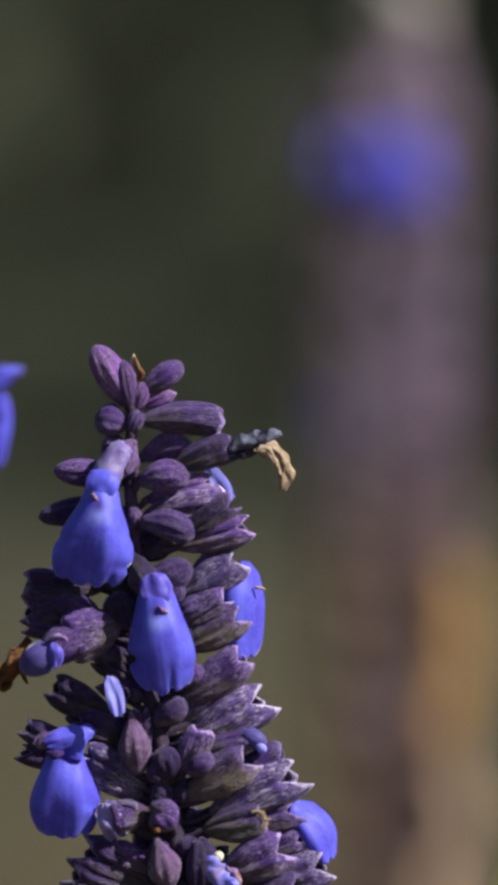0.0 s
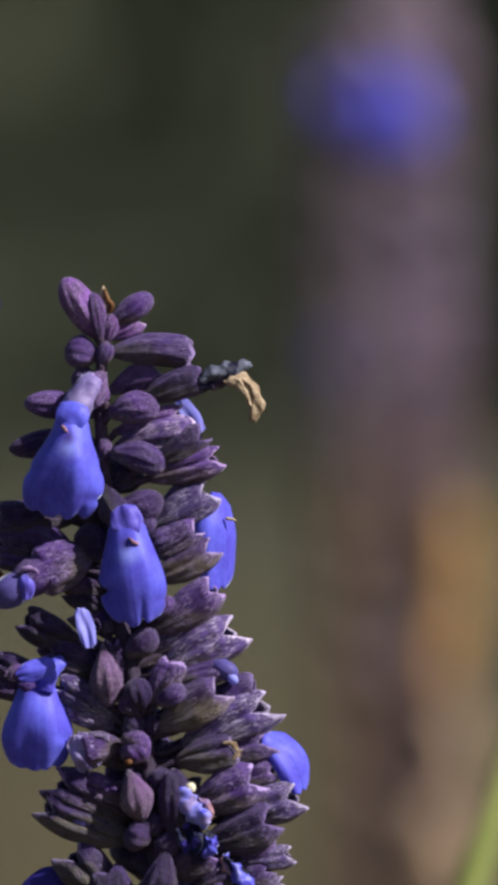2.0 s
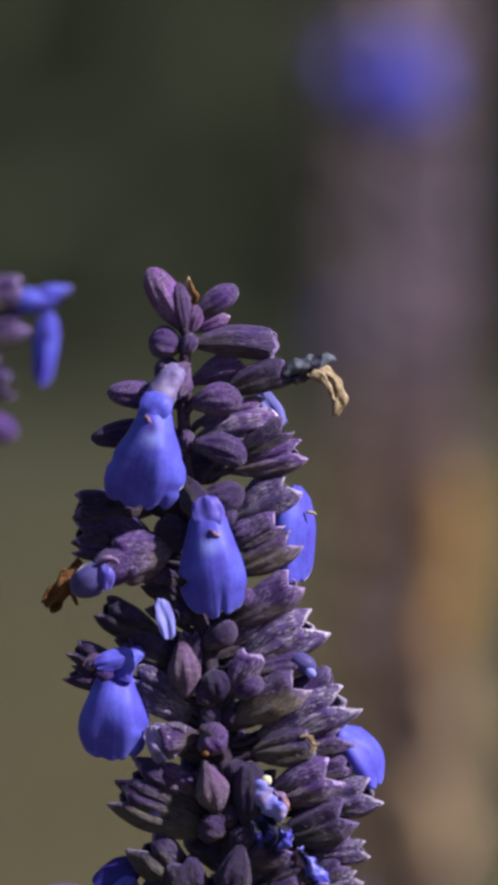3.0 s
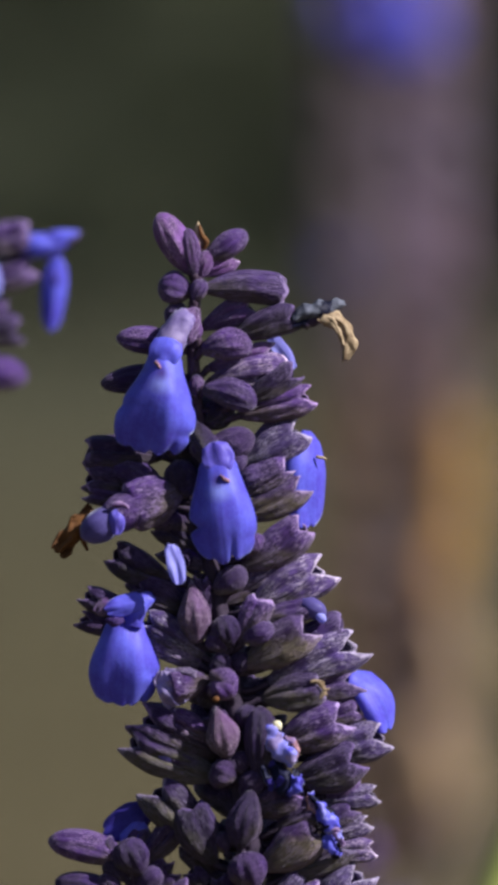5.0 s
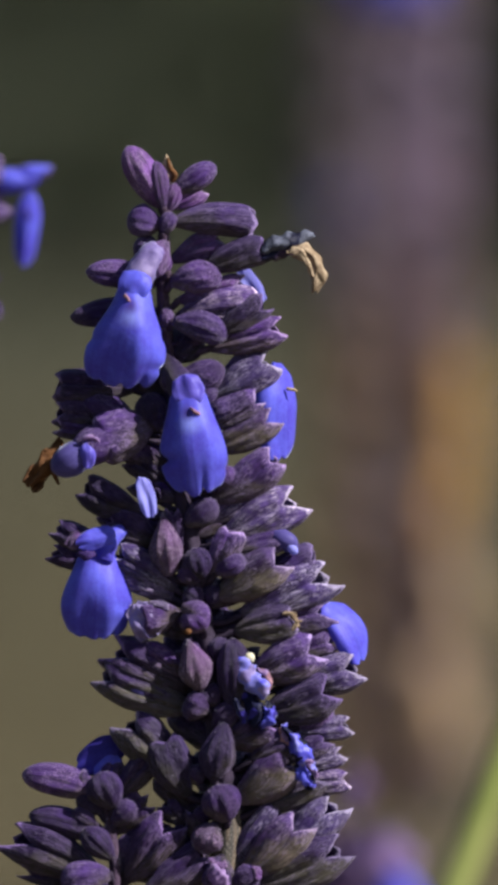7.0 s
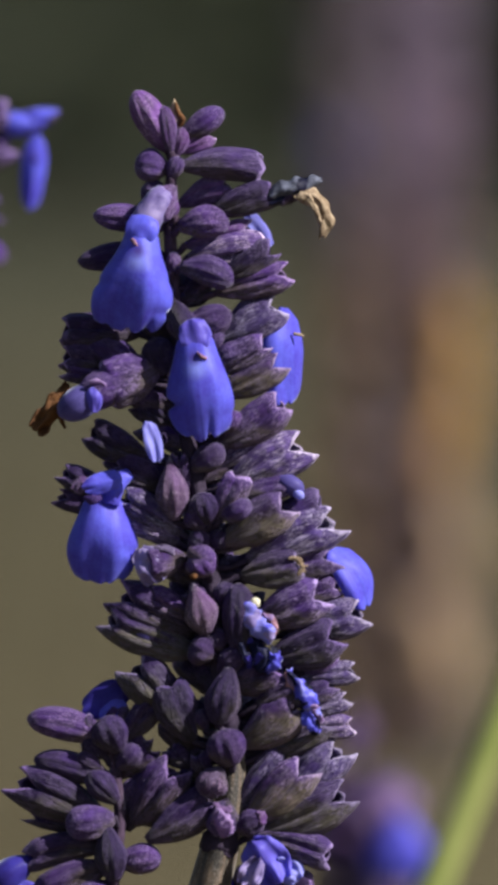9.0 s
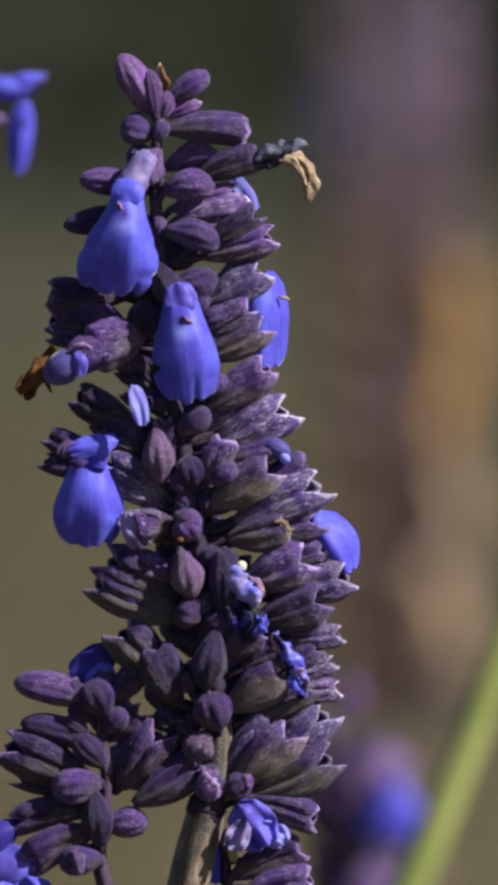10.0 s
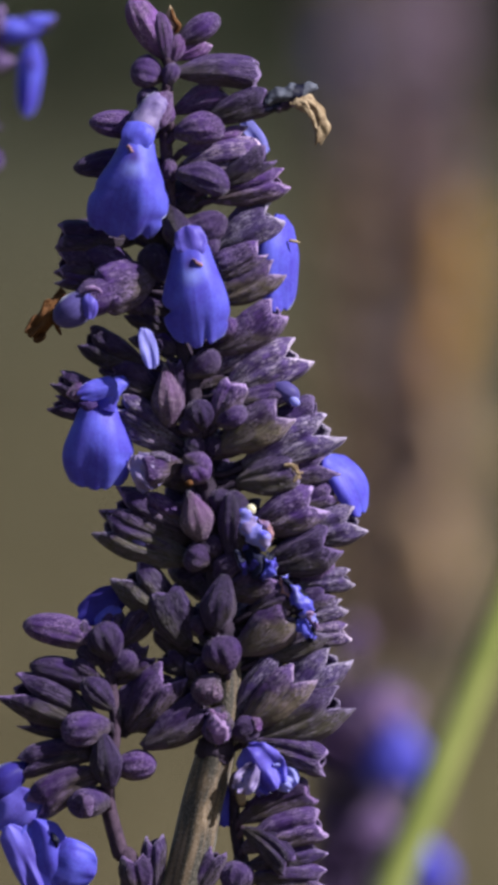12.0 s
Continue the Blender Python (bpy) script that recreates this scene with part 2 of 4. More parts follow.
def place(v, dist):
    """From fine units at that distance to the world."""
    depth = dist * (1 - v.z * UNIT)
    return HOME @ Vector(((v.x - 441) * UNIT * depth, (v.y + 784) * UNIT * depth, -depth))


class Plant:
    """A plant, whose Empty stands at the foot of its stem and parents its parts."""

    def __init__(self, name, label, category, dist, foot, group=""):
        self.dist = dist
        self.root = tagged(new(name), label, category, group)
        self.root.location = foot
        self.foot = Vector(foot)
        self.path = []
        self.shift = Vector((0, 0, 0))
        self.hairs = ([], [], [])

    def part(self, name, verts, faces, uvs, mats, parent=None, label="", index=None, smooth=True, raw=False):
        mesh = bpy.data.meshes.new(name)
        pts = verts if raw else [place(v + self.shift, self.dist) for v in verts]
        mesh.from_pydata([p - self.foot for p in pts], [], faces)
        for m in mats if isinstance(mats, (list, tuple)) else [mats]:
            mesh.materials.append(m)
        layer = mesh.uv_layers.new(name="uv")
        for loop in mesh.loops:
            layer.data[loop.index].uv = uvs[loop.vertex_index]
        for i, poly in enumerate(mesh.polygons):
            poly.use_smooth = smooth
            if index:
                poly.material_index = index[i]
        ob = new(name, mesh)
        ob.parent = parent or self.root
        if parent:
            ob.matrix_parent_inverse = parent.matrix_basis.inverted()
        if label:
            ob["label"] = label
        return ob

    def brush(self, shape):
        """Keeps the hairs of a floret for the plant's one coat of down."""
        o = len(self.hairs[0])
        for mine, more in zip(self.hairs, (shape[0], [tuple(k + o for k in f) for f in shape[1]], shape[2])):
            mine.extend(more)

    def coat(self):
        if self.hairs[0]:
            tagged(self.part("down", *self.hairs, HAIR, None, "fine pale hairs", smooth=False), kind="stuff")

    def axis(self, y):
        """Where the stem runs at that height."""
        pts = self.path
        for a, b in zip(pts, pts[1:]):
            if y <= b.y_down:
                f = max(0.0, (y - a.y_down) / max(1e-6, b.y_down - a.y_down))
                return a.point.lerp(b.point, f)
        return pts[-1].point.copy()


class Joint:
    def __init__(self, x, y, d, r):
        self.point, self.y_down, self.r = g(x, y, d), y, r


def curve_points(joints, steps):
    """A smooth line through the joints: places and radii."""
    out = []
    n = len(joints)
    for i in range(n - 1):
        p0, p1, p2, p3 = (joints[min(max(k, 0), n - 1)] for k in (i - 1, i, i + 1, i + 2))
        for s in range(steps + (i == n - 2)):
            t = s / steps
            a, b, c, e = (-t ** 3 + 2 * t * t - t) / 2, (3 * t ** 3 - 5 * t * t + 2) / 2, (-3 * t ** 3 + 4 * t * t + t) / 2, (t ** 3 - t * t) / 2
            out.append((p0.point * a + p1.point * b + p2.point * c + p3.point * e, p1.r * (1 - t) + p2.r * t))
    return out


def tube(points, seg=14, rib=0.0, ribs=6, close=True):
    """Verts, faces and uvs of a round stalk along points (place, radius)."""
    verts, faces, uvs = [], [], []
    ref = Vector((0, 0, 1))
    for i, (p, r) in enumerate(points):
        a = (points[min(i + 1, len(points) - 1)][0] - points[max(i - 1, 0)][0]).normalized()
        s = a.cross(ref)
        s = s.normalized() if s.length > 0.05 else a.cross(Vector((0, 1, 0))).normalized()
        n = s.cross(a)
        for k in range(seg):
            th = 2 * math.pi * k / seg
            q = r * (1 + rib * math.cos(ribs * th))
            verts.append(p + (s * math.cos(th) + n * math.sin(th)) * q)
            uvs.append((k / seg if k <= seg / 2 else 1 - k / seg, i * 0.35))
    rows = len(points)
    for i in range(rows - 1):
        for k in range(seg):
            b = (k + 1) % seg
            faces.append((i * seg + k, i * seg + b, (i + 1) * seg + b, (i + 1) * seg + k))
    if close:
        faces.append(tuple(reversed(range(seg))))
        faces.append(tuple(range((rows - 1) * seg, rows * seg)))
    return verts, faces, uvs


def merged(*pieces):
    verts, faces, uvs, index = [], [], [], []
    for (v, f, u), slot in pieces:
        o = len(verts)
        verts += v
        uvs += u
        faces += [tuple(k + o for k in face) for face in f]
        index += [slot] * len(f)
    return verts, faces, uvs, index


def husk(B, T, width, kind="calyx", bend=0.0, seg=48, flat=0.88, ribs=9, rib=0.05, teeth=0.55, twist=None, rnd=RND):
    """A ribbed sleeve from foot B to tip T. kind: calyx (open mouth with three pointed, keeled teeth), bud (closed, blunt) or drop (closed, pointed)."""
    a = (T - B).normalized()
    L = (T - B).length
    s = a.cross(Vector((0, 0, 1)))
    s = s.normalized() if s.length > 0.05 else Vector((1, 0, 0))
    n = s.cross(a)
    up = s if s.y > 0 else -s
    if twist is None:
        twist = rnd.uniform(-0.4, 0.4)
    cleft = math.pi / 2 + twist
    verts, faces, uvs = [], [], []
    rows = 18
    lump = [rnd.uniform(-0.04, 0.04) for _ in range(4)]
    uneven = [1.0, rnd.uniform(0.55, 0.75), rnd.uniform(0.68, 0.92)]
    if s.y <= 0:
        uneven = [uneven[2], uneven[1], uneven[0]]
    start = 0.93 - 0.28 * teeth
    fold = 0.1

    def profile(v):
        if kind == "bud":
            if v < 0.55:
                e = v / 0.55
                return 0.3 + 0.7 * math.sin(e * math.pi / 2) ** 0.9
            return max(0.0, 1 - ((v - 0.55) / 0.45) ** 2.4) ** 0.55
        if kind == "drop":
            if v < 0.4:
                return 0.35 + 0.65 * math.sin(v / 0.4 * math.pi / 2)
            return max(0.0, 1 - ((v - 0.4) / 0.6) ** 1.5)
        if v < 0.6:
            return 0.24 + 0.76 * math.sin(v / 0.6 * math.pi / 2) ** 0.95
        return 1 - 0.1 * ((v - 0.6) / 0.4) ** 2

    def ring(v, inner=0.0):
        for k in range(seg):
            th = 2 * math.pi * k / seg
            r = width / 2 * profile(v) * (1 - inner)
            along = v
            wave = math.sin(math.pi * min(v, 1))
            if kind == "calyx":
                turn = ((th - cleft) / (2 * math.pi)) % 1.0 * 3
                across = abs(turn % 1.0 - 0.5) * 2
                gone = max(0.0, (v - start) / (1 - start))
                point = (1 - across) ** 0.62 * uneven[int(turn) % 3]
                along = v if v < start else start + (1 - start) * gone * (0.05 + 0.95 * point)
                r *= 1 + 0.07 * (1 - across) * (0.3 + v) - 0.2 * across ** 5 * (0.25 + wave) - 0.12 * across ** 14 * min(1.0, 2 * v) - 0.28 * gone ** 1.3 * (1 - across)
            deep = flat
            if kind == "calyx":
                deep *= 1 - 0.32 * gone
            r *= 1 + rib * math.cos(ribs * th + lump[0] * 20) * (0.3 + wave) + lump[1] * math.cos(th + 1) + lump[2] * math.cos(2 * th) + fold * noise.noise((math.cos(th) * 1.1 + B.x, math.sin(th) * 1.1 + B.y * 0.7, v * 2.6))
            c0 = B + a * (L * along) + up * (bend * math.sin(math.pi * min(along, 1)))
            verts.append(c0 + (s * math.cos(th) + n * math.sin(th) * deep) * r)
            around = k / seg if k <= seg / 2 else 1 - k / seg
            uvs.append((0.5 - around if s.y > 0 else around, min(v, 1)))

    count = 0
    for i in range(rows + 1):
        ring(min(i / rows, 0.995))
        count += 1
    if kind == "calyx":
        for v in (0.985, 0.85, 0.6):
            ring(v, 0.13)
            count += 1
    for i in range(count - 1):
        for k in range(seg):
            b = (k + 1) % seg
            faces.append((i * seg + k, i * seg + b, (i + 1) * seg + b, (i + 1) * seg + k))
    faces.append(tuple(reversed(range(seg))))
    faces.append(tuple(range((count - 1) * seg, count * seg)))
    return verts, faces, uvs


def down(shape, number, seg=48, size=7.0, rnd=RND, first=0.1, rows=18):
    """Fine pale hairs standing on a husk or stalk, thickest along the rim of its mouth."""
    verts, faces, uvs = shape
    hv, hf, hu = [], [], []
    quads = [f for f in faces if len(f) == 4]
    if not quads:
        return hv, hf, hu
    limit = min(len(quads), rows * seg)
    for i in range(number):
        q = quads[rnd.randrange(int(limit * (first if i % 5 < 1 else 0.86)), limit)]
        p0, p1, p2, p3 = (verts[k] for k in q)
        p = p0.lerp(p2, rnd.random())
        nrm = (p2 - p0).cross(p3 - p1)
        if nrm.length < 1e-6:
            continue
        nrm.normalize()
        flow = (p3 - p0).normalized()
        w = (nrm * 0.8 + flow * rnd.uniform(0.5, 1.6) + Vector((rnd.uniform(-0.4, 0.4), rnd.uniform(-0.4, 0.4), rnd.uniform(-0.4, 0.4)))).normalized()
        side = w.cross(Vector((0, 0, 1)))
        side = side.normalized() * 0.4 if side.length > 0.05 else Vector((0.55, 0, 0))
        o = len(hv)
        length = size * rnd.uniform(0.5, 1.2)
        hv += [p - side - nrm, p + side - nrm, p + w * length]
        hu += [(0, 0), (1, 0), (0.5, 1)]
        hf.append((o, o + 1, o + 2))
    return hv, hf, hu


def sheet(f, nu, nv, thick=4.0):
    """A thin closed skin over f(s, t) with s in 0..1 and t in -1..1; thick is its depth."""
    verts, uvs, faces = [], [], []
    grid = [[f(i / nu, -1 + 2 * j / nv) for j in range(nv + 1)] for i in range(nu + 1)]
    size = (nu + 1) * (nv + 1)
    for layer in (0, 1):
        for i in range(nu + 1):
            for j in range(nv + 1):
                p = grid[i][j]
                if layer:
                    du = grid[min(i + 1, nu)][j] - grid[max(i - 1, 0)][j]
                    dv = grid[i][min(j + 1, nv)] - grid[i][max(j - 1, 0)]
                    m = du.cross(dv)
                    p = p - (m.normalized() if m.length > 1e-6 else Vector((0, 0, 1))) * thick
                verts.append(p)
                uvs.append((j / nv, i / nu))
    at = lambda i, j, l: l * size + i * (nv + 1) + j
    for i in range(nu):
        for j in range(nv):
            q = (at(i, j, 0), at(i + 1, j, 0), at(i + 1, j + 1, 0), at(i, j + 1, 0))
            faces.append(q)
            faces.append(tuple(k + size for k in reversed(q)))
    rim = [(i, 0) for i in range(nu)] + [(nu, j) for j in range(nv)] + [(i, nv) for i in range(nu, 0, -1)] + [(0, j) for j in range(nv, 0, -1)]
    for (a, b), (c, e) in zip(rim, rim[1:] + rim[:1]):
        faces.append((at(a, b, 0), at(a, b, 1), at(c, e, 1), at(c, e, 0)))
    return verts, faces, uvs


def petal_shape(top, bottom, width, bulge, neck=0.35, belly=0.62, notches=((-0.42, 0.03), (0.3, 0.04)), bites=(), ripple=2.2, lean=0.0, curl=0.0, tilt=0.0, flare=1.3, square=0.85, seed=0.0):
    """A drooping lip: narrow shoulders that flare to the belly, a rounded hem below it, swelling towards the viewer; notches part its hem, bites its sides."""
    a = bottom - top
    L = a.length
    a = a.normalized()
    s = Vector((-a.y, a.x, 0)).normalized()

    def f(u, t):
        e = min(1.0, u / belly)
        w = neck + (1 - neck) * (e * e * (3 - 2 * e)) ** (0.7 * flare)
        w *= min(1.0, u / 0.14 + 0.12) ** 0.6
        q = max(0.0, (u - belly) / (1 - belly))
        x = t * math.sqrt(1 - square * q * q / 2)
        v = u if not q else belly + (1 - belly) * q * math.sqrt(1 - square * t * t / 2)
        w *= 1 + 0.06 * u * noise.noise((u * 2.6 + seed * 3, 2.0 if t > 0 else 9.0, seed))
        for at, side, deep in bites:
            w *= 1 - deep * math.exp(-((u - at) / 0.045) ** 2) * max(0, t * side)
        for at, deep in notches:
            v -= deep * u ** 6 * math.exp(-((t - at) / 0.13) ** 2)
        v += 0.02 * u ** 4 * noise.noise((t * 2.4 + seed, seed, 4.0))
        g3 = Vector((u * 2.2 + seed, t * 1.4, seed * 2.1))
        depth = bulge * (math.sin(math.pi * min(1, 0.12 + 0.8 * u)) * (1 - 0.55 * t * t - 0.35 * t ** 4) - 0.3 * q * q * t * t)
        depth += ripple * (math.sin(6 * t + 2 * u + seed) * u * 0.8 + 2.0 * noise.noise(g3) + 1.8 * u * u * noise.noise((t * 2.6 + seed, u * 2, seed))) + curl * u ** 3 + tilt * t
        p = top + a * (L * v) + s * (x * w * width / 2 + lean * math.sin(math.pi * u))
        return p + Vector((0, 0, depth))

    return f


# ---- kinds of floret ----
HUSK_LABEL = {"pale": "pale grey-mauve downy calyx", "green": "plum calyx with a grey-green foot", "pink": "rosy mauve calyx",
              "dark": "dark plum calyx with some shade in its colour", "purple": "", "buff": "buff rosy-grey calyx", "brown": "faded brown calyx", "mauve": "faded mauve calyx"}


def floret(plant, x0, y0, x1, y1, width, d0=0, d1=0, look_of="purple", kind="calyx", bend=0, hairs=12, teeth=0.6, twist=None, flat=0.88, stalk=True):
    """One calyx or bud from its foot to its tip, on a short stalk from the stem."""
    B, T = g(x0, y0, d0), g(x1, y1, d1)
    body = husk(B, T, width, kind, bend, teeth=teeth, twist=twist, flat=flat)
    plant.brush(down(body, hairs * (8 if look_of == "pale" else 5)))
    pieces = [(body, 0)]
    if stalk:
        root = plant.axis(y0 + 14)
        mid = root.lerp(B, 0.55) + Vector((0, -6, 0))
        pts = [(root, 7), (mid, 6), (B, 7), (B + (T - B) * 0.06, 6)]
        pieces.append((tube(pts, 8), 1))
    v, f, u, index = merged(*pieces)
    name = "calyx" if kind == "calyx" else "bud"
    label = HUSK_LABEL[look_of] if kind == "calyx" else HUSK_LABEL[look_of].replace("calyx", "bud")
    # mid-spike stalks take the dark plum that has crevice shade painted in
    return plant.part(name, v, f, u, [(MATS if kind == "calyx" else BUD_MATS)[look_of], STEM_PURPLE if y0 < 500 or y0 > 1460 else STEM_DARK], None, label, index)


def lip(plant, owner, x0, y0, x1, y1, width, d=20, bulge=25, mat=BLUE, name="lower_lip", label="", lift=0, **more):
    f = petal_shape(g(x0, y0, d), g(x1, y1, d + lift), width, bulge, seed=(x0 * 0.37) % 5, **more)
    v, fa, u = sheet(f, 36, 44, 4)
    ob = plant.part(name, v, fa, u, mat, owner, label)
    return ob


def knob(plant, owner, x0, y0, x1, y1, width, d0, d1, mat, name, label="", kind="bud", bend=0, flat=1.0):
    v, f, u = husk(g(x0, y0, d0), g(x1, y1, d1), width, kind, bend, seg=28, rib=0.02, flat=flat)
    return plant.part(name, v, f, u, mat, owner, label)


def strand(plant, owner, points, mat, name, label="", seg=8, rib=0.0, rough=0.0, steps=6):
    """A thin stalk, thread or withered shred through (x, y, d, radius); rough crumples it."""
    v, f, u = tube(curve_points([Joint(*p) for p in points], steps), seg, rib, 3)
    u = [(a, b / (0.35 * (len(points) - 1) * steps)) for a, b in u]
    if rough:
        v = [p + rough * (noise.noise_vector(p * 0.085) + 0.5 * noise.noise_vector(p * 0.22)) for p in v]
    return plant.part(name, v, f, u, mat, owner, label)


def crumpled(plant, owner, x0, y0, x1, y1, width, d, mats, name, label, seed):
    """A withered petal: a sheet folded and crumpled along its length."""
    a, b = g(x0, y0, d), g(x1, y1, d)
    along = (b - a)
    side = Vector((-along.y, along.x, 0)).normalized()

    def f(u, t):
        w = width / 2 * (0.5 + 0.5 * math.sin(math.pi * min(1, 0.15 + 0.8 * u)))
        q = Vector((u * 3.1 + seed, t * 1.7, seed * 1.3))
        k = noise.noise(q * 1.2)
        m = noise.noise(q * 2.3 + Vector((9, 4, 2)))
        return a + along * (u + 0.08 * m) + side * (t * w * (0.8 + 0.5 * k)) + Vector((0, 0, 16 * k + 5 * math.sin(4 * t + 3 * u)))

    v, fa, u = sheet(f, 20, 12, 4)
    index = []
    for q in fa:
        c = sum((v[k] for k in q), Vector()) / len(q)
        k = noise.noise(Vector((c.x, c.y, c.z)) * 0.045 + Vector((seed, 0, 0)))
        index.append(min(len(mats) - 1, int((k + 0.5) * len(mats) * 0.999) if k > -0.5 else 0))
    return plant.part(name, v, fa, u, mats, owner, label, index)


def ribbon(plant, owner, points, mats, name, label, seed, cup=0.5, crumple=5.0):
    """A dry curled petal: a cupped strip with ragged edges along (x, y, d, width)."""
    line = curve_points([Joint(*q) for q in points], 8)
    n = len(line) - 1

    def f(u, t):
        k = min(n - 1, int(u * n))
        e = u * n - k
        p, w = line[k][0].lerp(line[k + 1][0], e), line[k][1] * (1 - e) + line[k + 1][1] * e
        along = (line[k + 1][0] - line[k][0]).normalized()
        side = Vector((-along.y, along.x, 0))
        q = Vector((u * 3 + seed, t * 0.8, seed))
        w *= 1 + 0.3 * noise.noise((u * 9 + seed, 3.0 if t > 0 else 8.0, seed))
        return p + side * (t * w / 2) + Vector((0, 0, cup * w * (0.5 - t * t))) + crumple * (noise.noise_vector(q) + 0.35 * noise.noise_vector(q * 2.2))

    v, fa, u = sheet(f, 40, 10, 3)
    index = []
    for q in fa:
        c = sum((v[k] for k in q), Vector()) / len(q)
        k = noise.noise(c * 0.04 + Vector((seed, 0, 0)))
        index.append(min(len(mats) - 1, max(0, int((k + 0.5) * len(mats)))))
    return plant.part(name, v, fa, u, mats, owner, label, index)


def make_stem(plant, joints, mat=STEM, seg=22, hairs=0, rib=0.08, label="", young=None):
    """The stem along its joints; above the height young it is thin and purple, darkened below 500 by crevice shade put
    into the colour.
    """
    plant.path = joints
    pts = curve_points(joints, 10)
    body = tube(pts, seg, rib, 4)
    if hairs:
        plant.brush(down(body, hairs, seg, 6))
    v, f, u = body
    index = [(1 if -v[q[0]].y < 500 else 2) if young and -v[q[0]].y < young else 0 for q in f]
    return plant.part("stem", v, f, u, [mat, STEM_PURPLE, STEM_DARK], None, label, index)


def foot_of(x, y, d, dist):
    p = place(g(x, y, d), dist)
    return (p.x, p.y, 0.0)


def to_ground(x, dist, d=0):
    """The y at which an upright line through x meets the soil."""
    lo, hi = 784.0, 60000.0
    for _ in range(50):
        m = (lo + hi) / 2
        if place(g(x, m, d), dist).z > -0.01:
            lo = m
        else:
            hi = m
    return lo


# ---- ground and distance ----
def make_ground():
    n = 60
    verts, faces = [], []
    for i in range(n + 1):
        for j in range(n + 1):
            a = (i / n * 2 - 1)
            b = (j / n * 2 - 1)
            x, y = 300 * a * abs(a) ** 2, 300 * b * abs(b) ** 2
            far = min(1.0, max(0.0, (math.hypot(x, y) - 3) / 6))
            verts.append((x, y, far * 0.05 * noise.noise((x * 0.5, y * 0.5, 0))))
    for i in range(n):
        for j in range(n):
            k = i * (n + 1) + j
            faces.append((k, k + n + 1, k + n + 2, k + 1))
    mesh = bpy.data.meshes.new("ground")
    mesh.from_pydata(verts, [], faces)
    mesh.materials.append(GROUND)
    for p in mesh.polygons:
        p.use_smooth = True
    tagged(new("ground", mesh), "dry olive-brown lawn reaching to the hedge", "ground", kind="structure")


def make_grass():
    r = random.Random(3)
    verts, faces = [], []
    for _ in range(42000):
        y = 1.2 + 15 * r.random()
        x = r.uniform(-1, 1) * (0.9 + 0.22 * y)
        h = r.uniform(0.02, 0.07)
        w = r.uniform(0.0015, 0.004)
        a = r.uniform(0, 6.28)
        dx, dy = math.cos(a) * w, math.sin(a) * w
        bx, by = r.uniform(-0.03, 0.03), r.uniform(-0.03, 0.03)
        o = len(verts)
        verts += [(x - dx, y - dy, -0.03), (x + dx, y + dy, -0.03), (x + dx * 0.7 + bx * 0.4, y + dy * 0.7 + by * 0.4, h * 0.6), (x - dx * 0.7 + bx * 0.4, y - dy * 0.7 + by * 0.4, h * 0.6), (x + bx, y + by, h)]
        faces += [(o, o + 1, o + 2, o + 3), (o + 3, o + 2, o + 4)]
    mesh = bpy.data.meshes.new("grass")
    mesh.from_pydata(verts, [], faces)
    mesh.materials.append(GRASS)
    tagged(new("grass", mesh), "short dry olive and straw coloured grass", "grass", kind="stuff")


def make_bush():
    """A dense dark shrub: short trunk, limbs, and a crown of many small leaves in uneven clumps."""
    r = random.Random(11)
    root = tagged(new("hedge_bush"), "dense dark green hedge bush in shade", "bush", "hedge bushes")
    bm_v, bm_f = [], []

    def limb(a, b, ra, rb):
        ax = (b - a).normalized()
        s = ax.orthogonal().normalized()
        n = ax.cross(s)
        o = len(bm_v)
        for p, q in ((a, ra), ((a + b) / 2 + s * 0.03, (ra + rb) / 2), (b, rb)):
            for k in range(7):
                th = k / 7 * 6.283
                bm_v.append(p + (s * math.cos(th) + n * math.sin(th)) * q)
        for i in range(2):
            for k in range(7):
                c = (k + 1) % 7
                bm_f.append((o + i * 7 + k, o + i * 7 + c, o + i * 7 + 7 + c, o + i * 7 + 7 + k))

    limb(Vector((0, 0, -0.05)), Vector((0.03, 0, 0.7)), 0.09, 0.06)
    clumps = []
    for _ in range(480):
        z = 0.06 + 2.3 * r.random() ** 1.3
        c = Vector((r.uniform(-0.75, 0.75), r.uniform(-0.45, 0.45), z))
        clumps.append((c, r.uniform(0.1, 0.17)))
        if len(clumps) % 3 == 0:
            limb(Vector((0.02, 0, min(0.65, z * 0.6))), c, 0.03, 0.006)
    mesh = bpy.data.meshes.new("trunk")
    mesh.from_pydata(bm_v, [], bm_f)
    mesh.materials.append(BARK)
    new("trunk", mesh).parent = root
    verts, faces = [], []
    for c, size in clumps:
        for _ in range(60):
            w = Vector((r.gauss(0, 1), r.gauss(0, 1), r.gauss(0, 1))).normalized()
            p = c + w * size * r.uniform(0.55, 1.0)
            if p.z < 0.04:
                continue
            t = (w + Vector((r.uniform(-1, 1), r.uniform(-1, 1), r.uniform(-0.8, 0.5)))).normalized()
            s = t.cross(Vector((r.uniform(-1, 1), r.uniform(-1, 1), r.uniform(-1, 1)))).normalized()
            l, b = r.uniform(0.04, 0.075), r.uniform(0.014, 0.024)
            o = len(verts)
            verts += [p, p + t * l * 0.5 + s * b, p + t * l, p + t * l * 0.5 - s * b]
            faces.append((o, o + 1, o + 2, o + 3))
    mesh = bpy.data.meshes.new("crown")
    mesh.from_pydata(verts, [], faces)
    mesh.materials.append(FOLIAGE)
    new("crown", mesh).parent = root
    return root


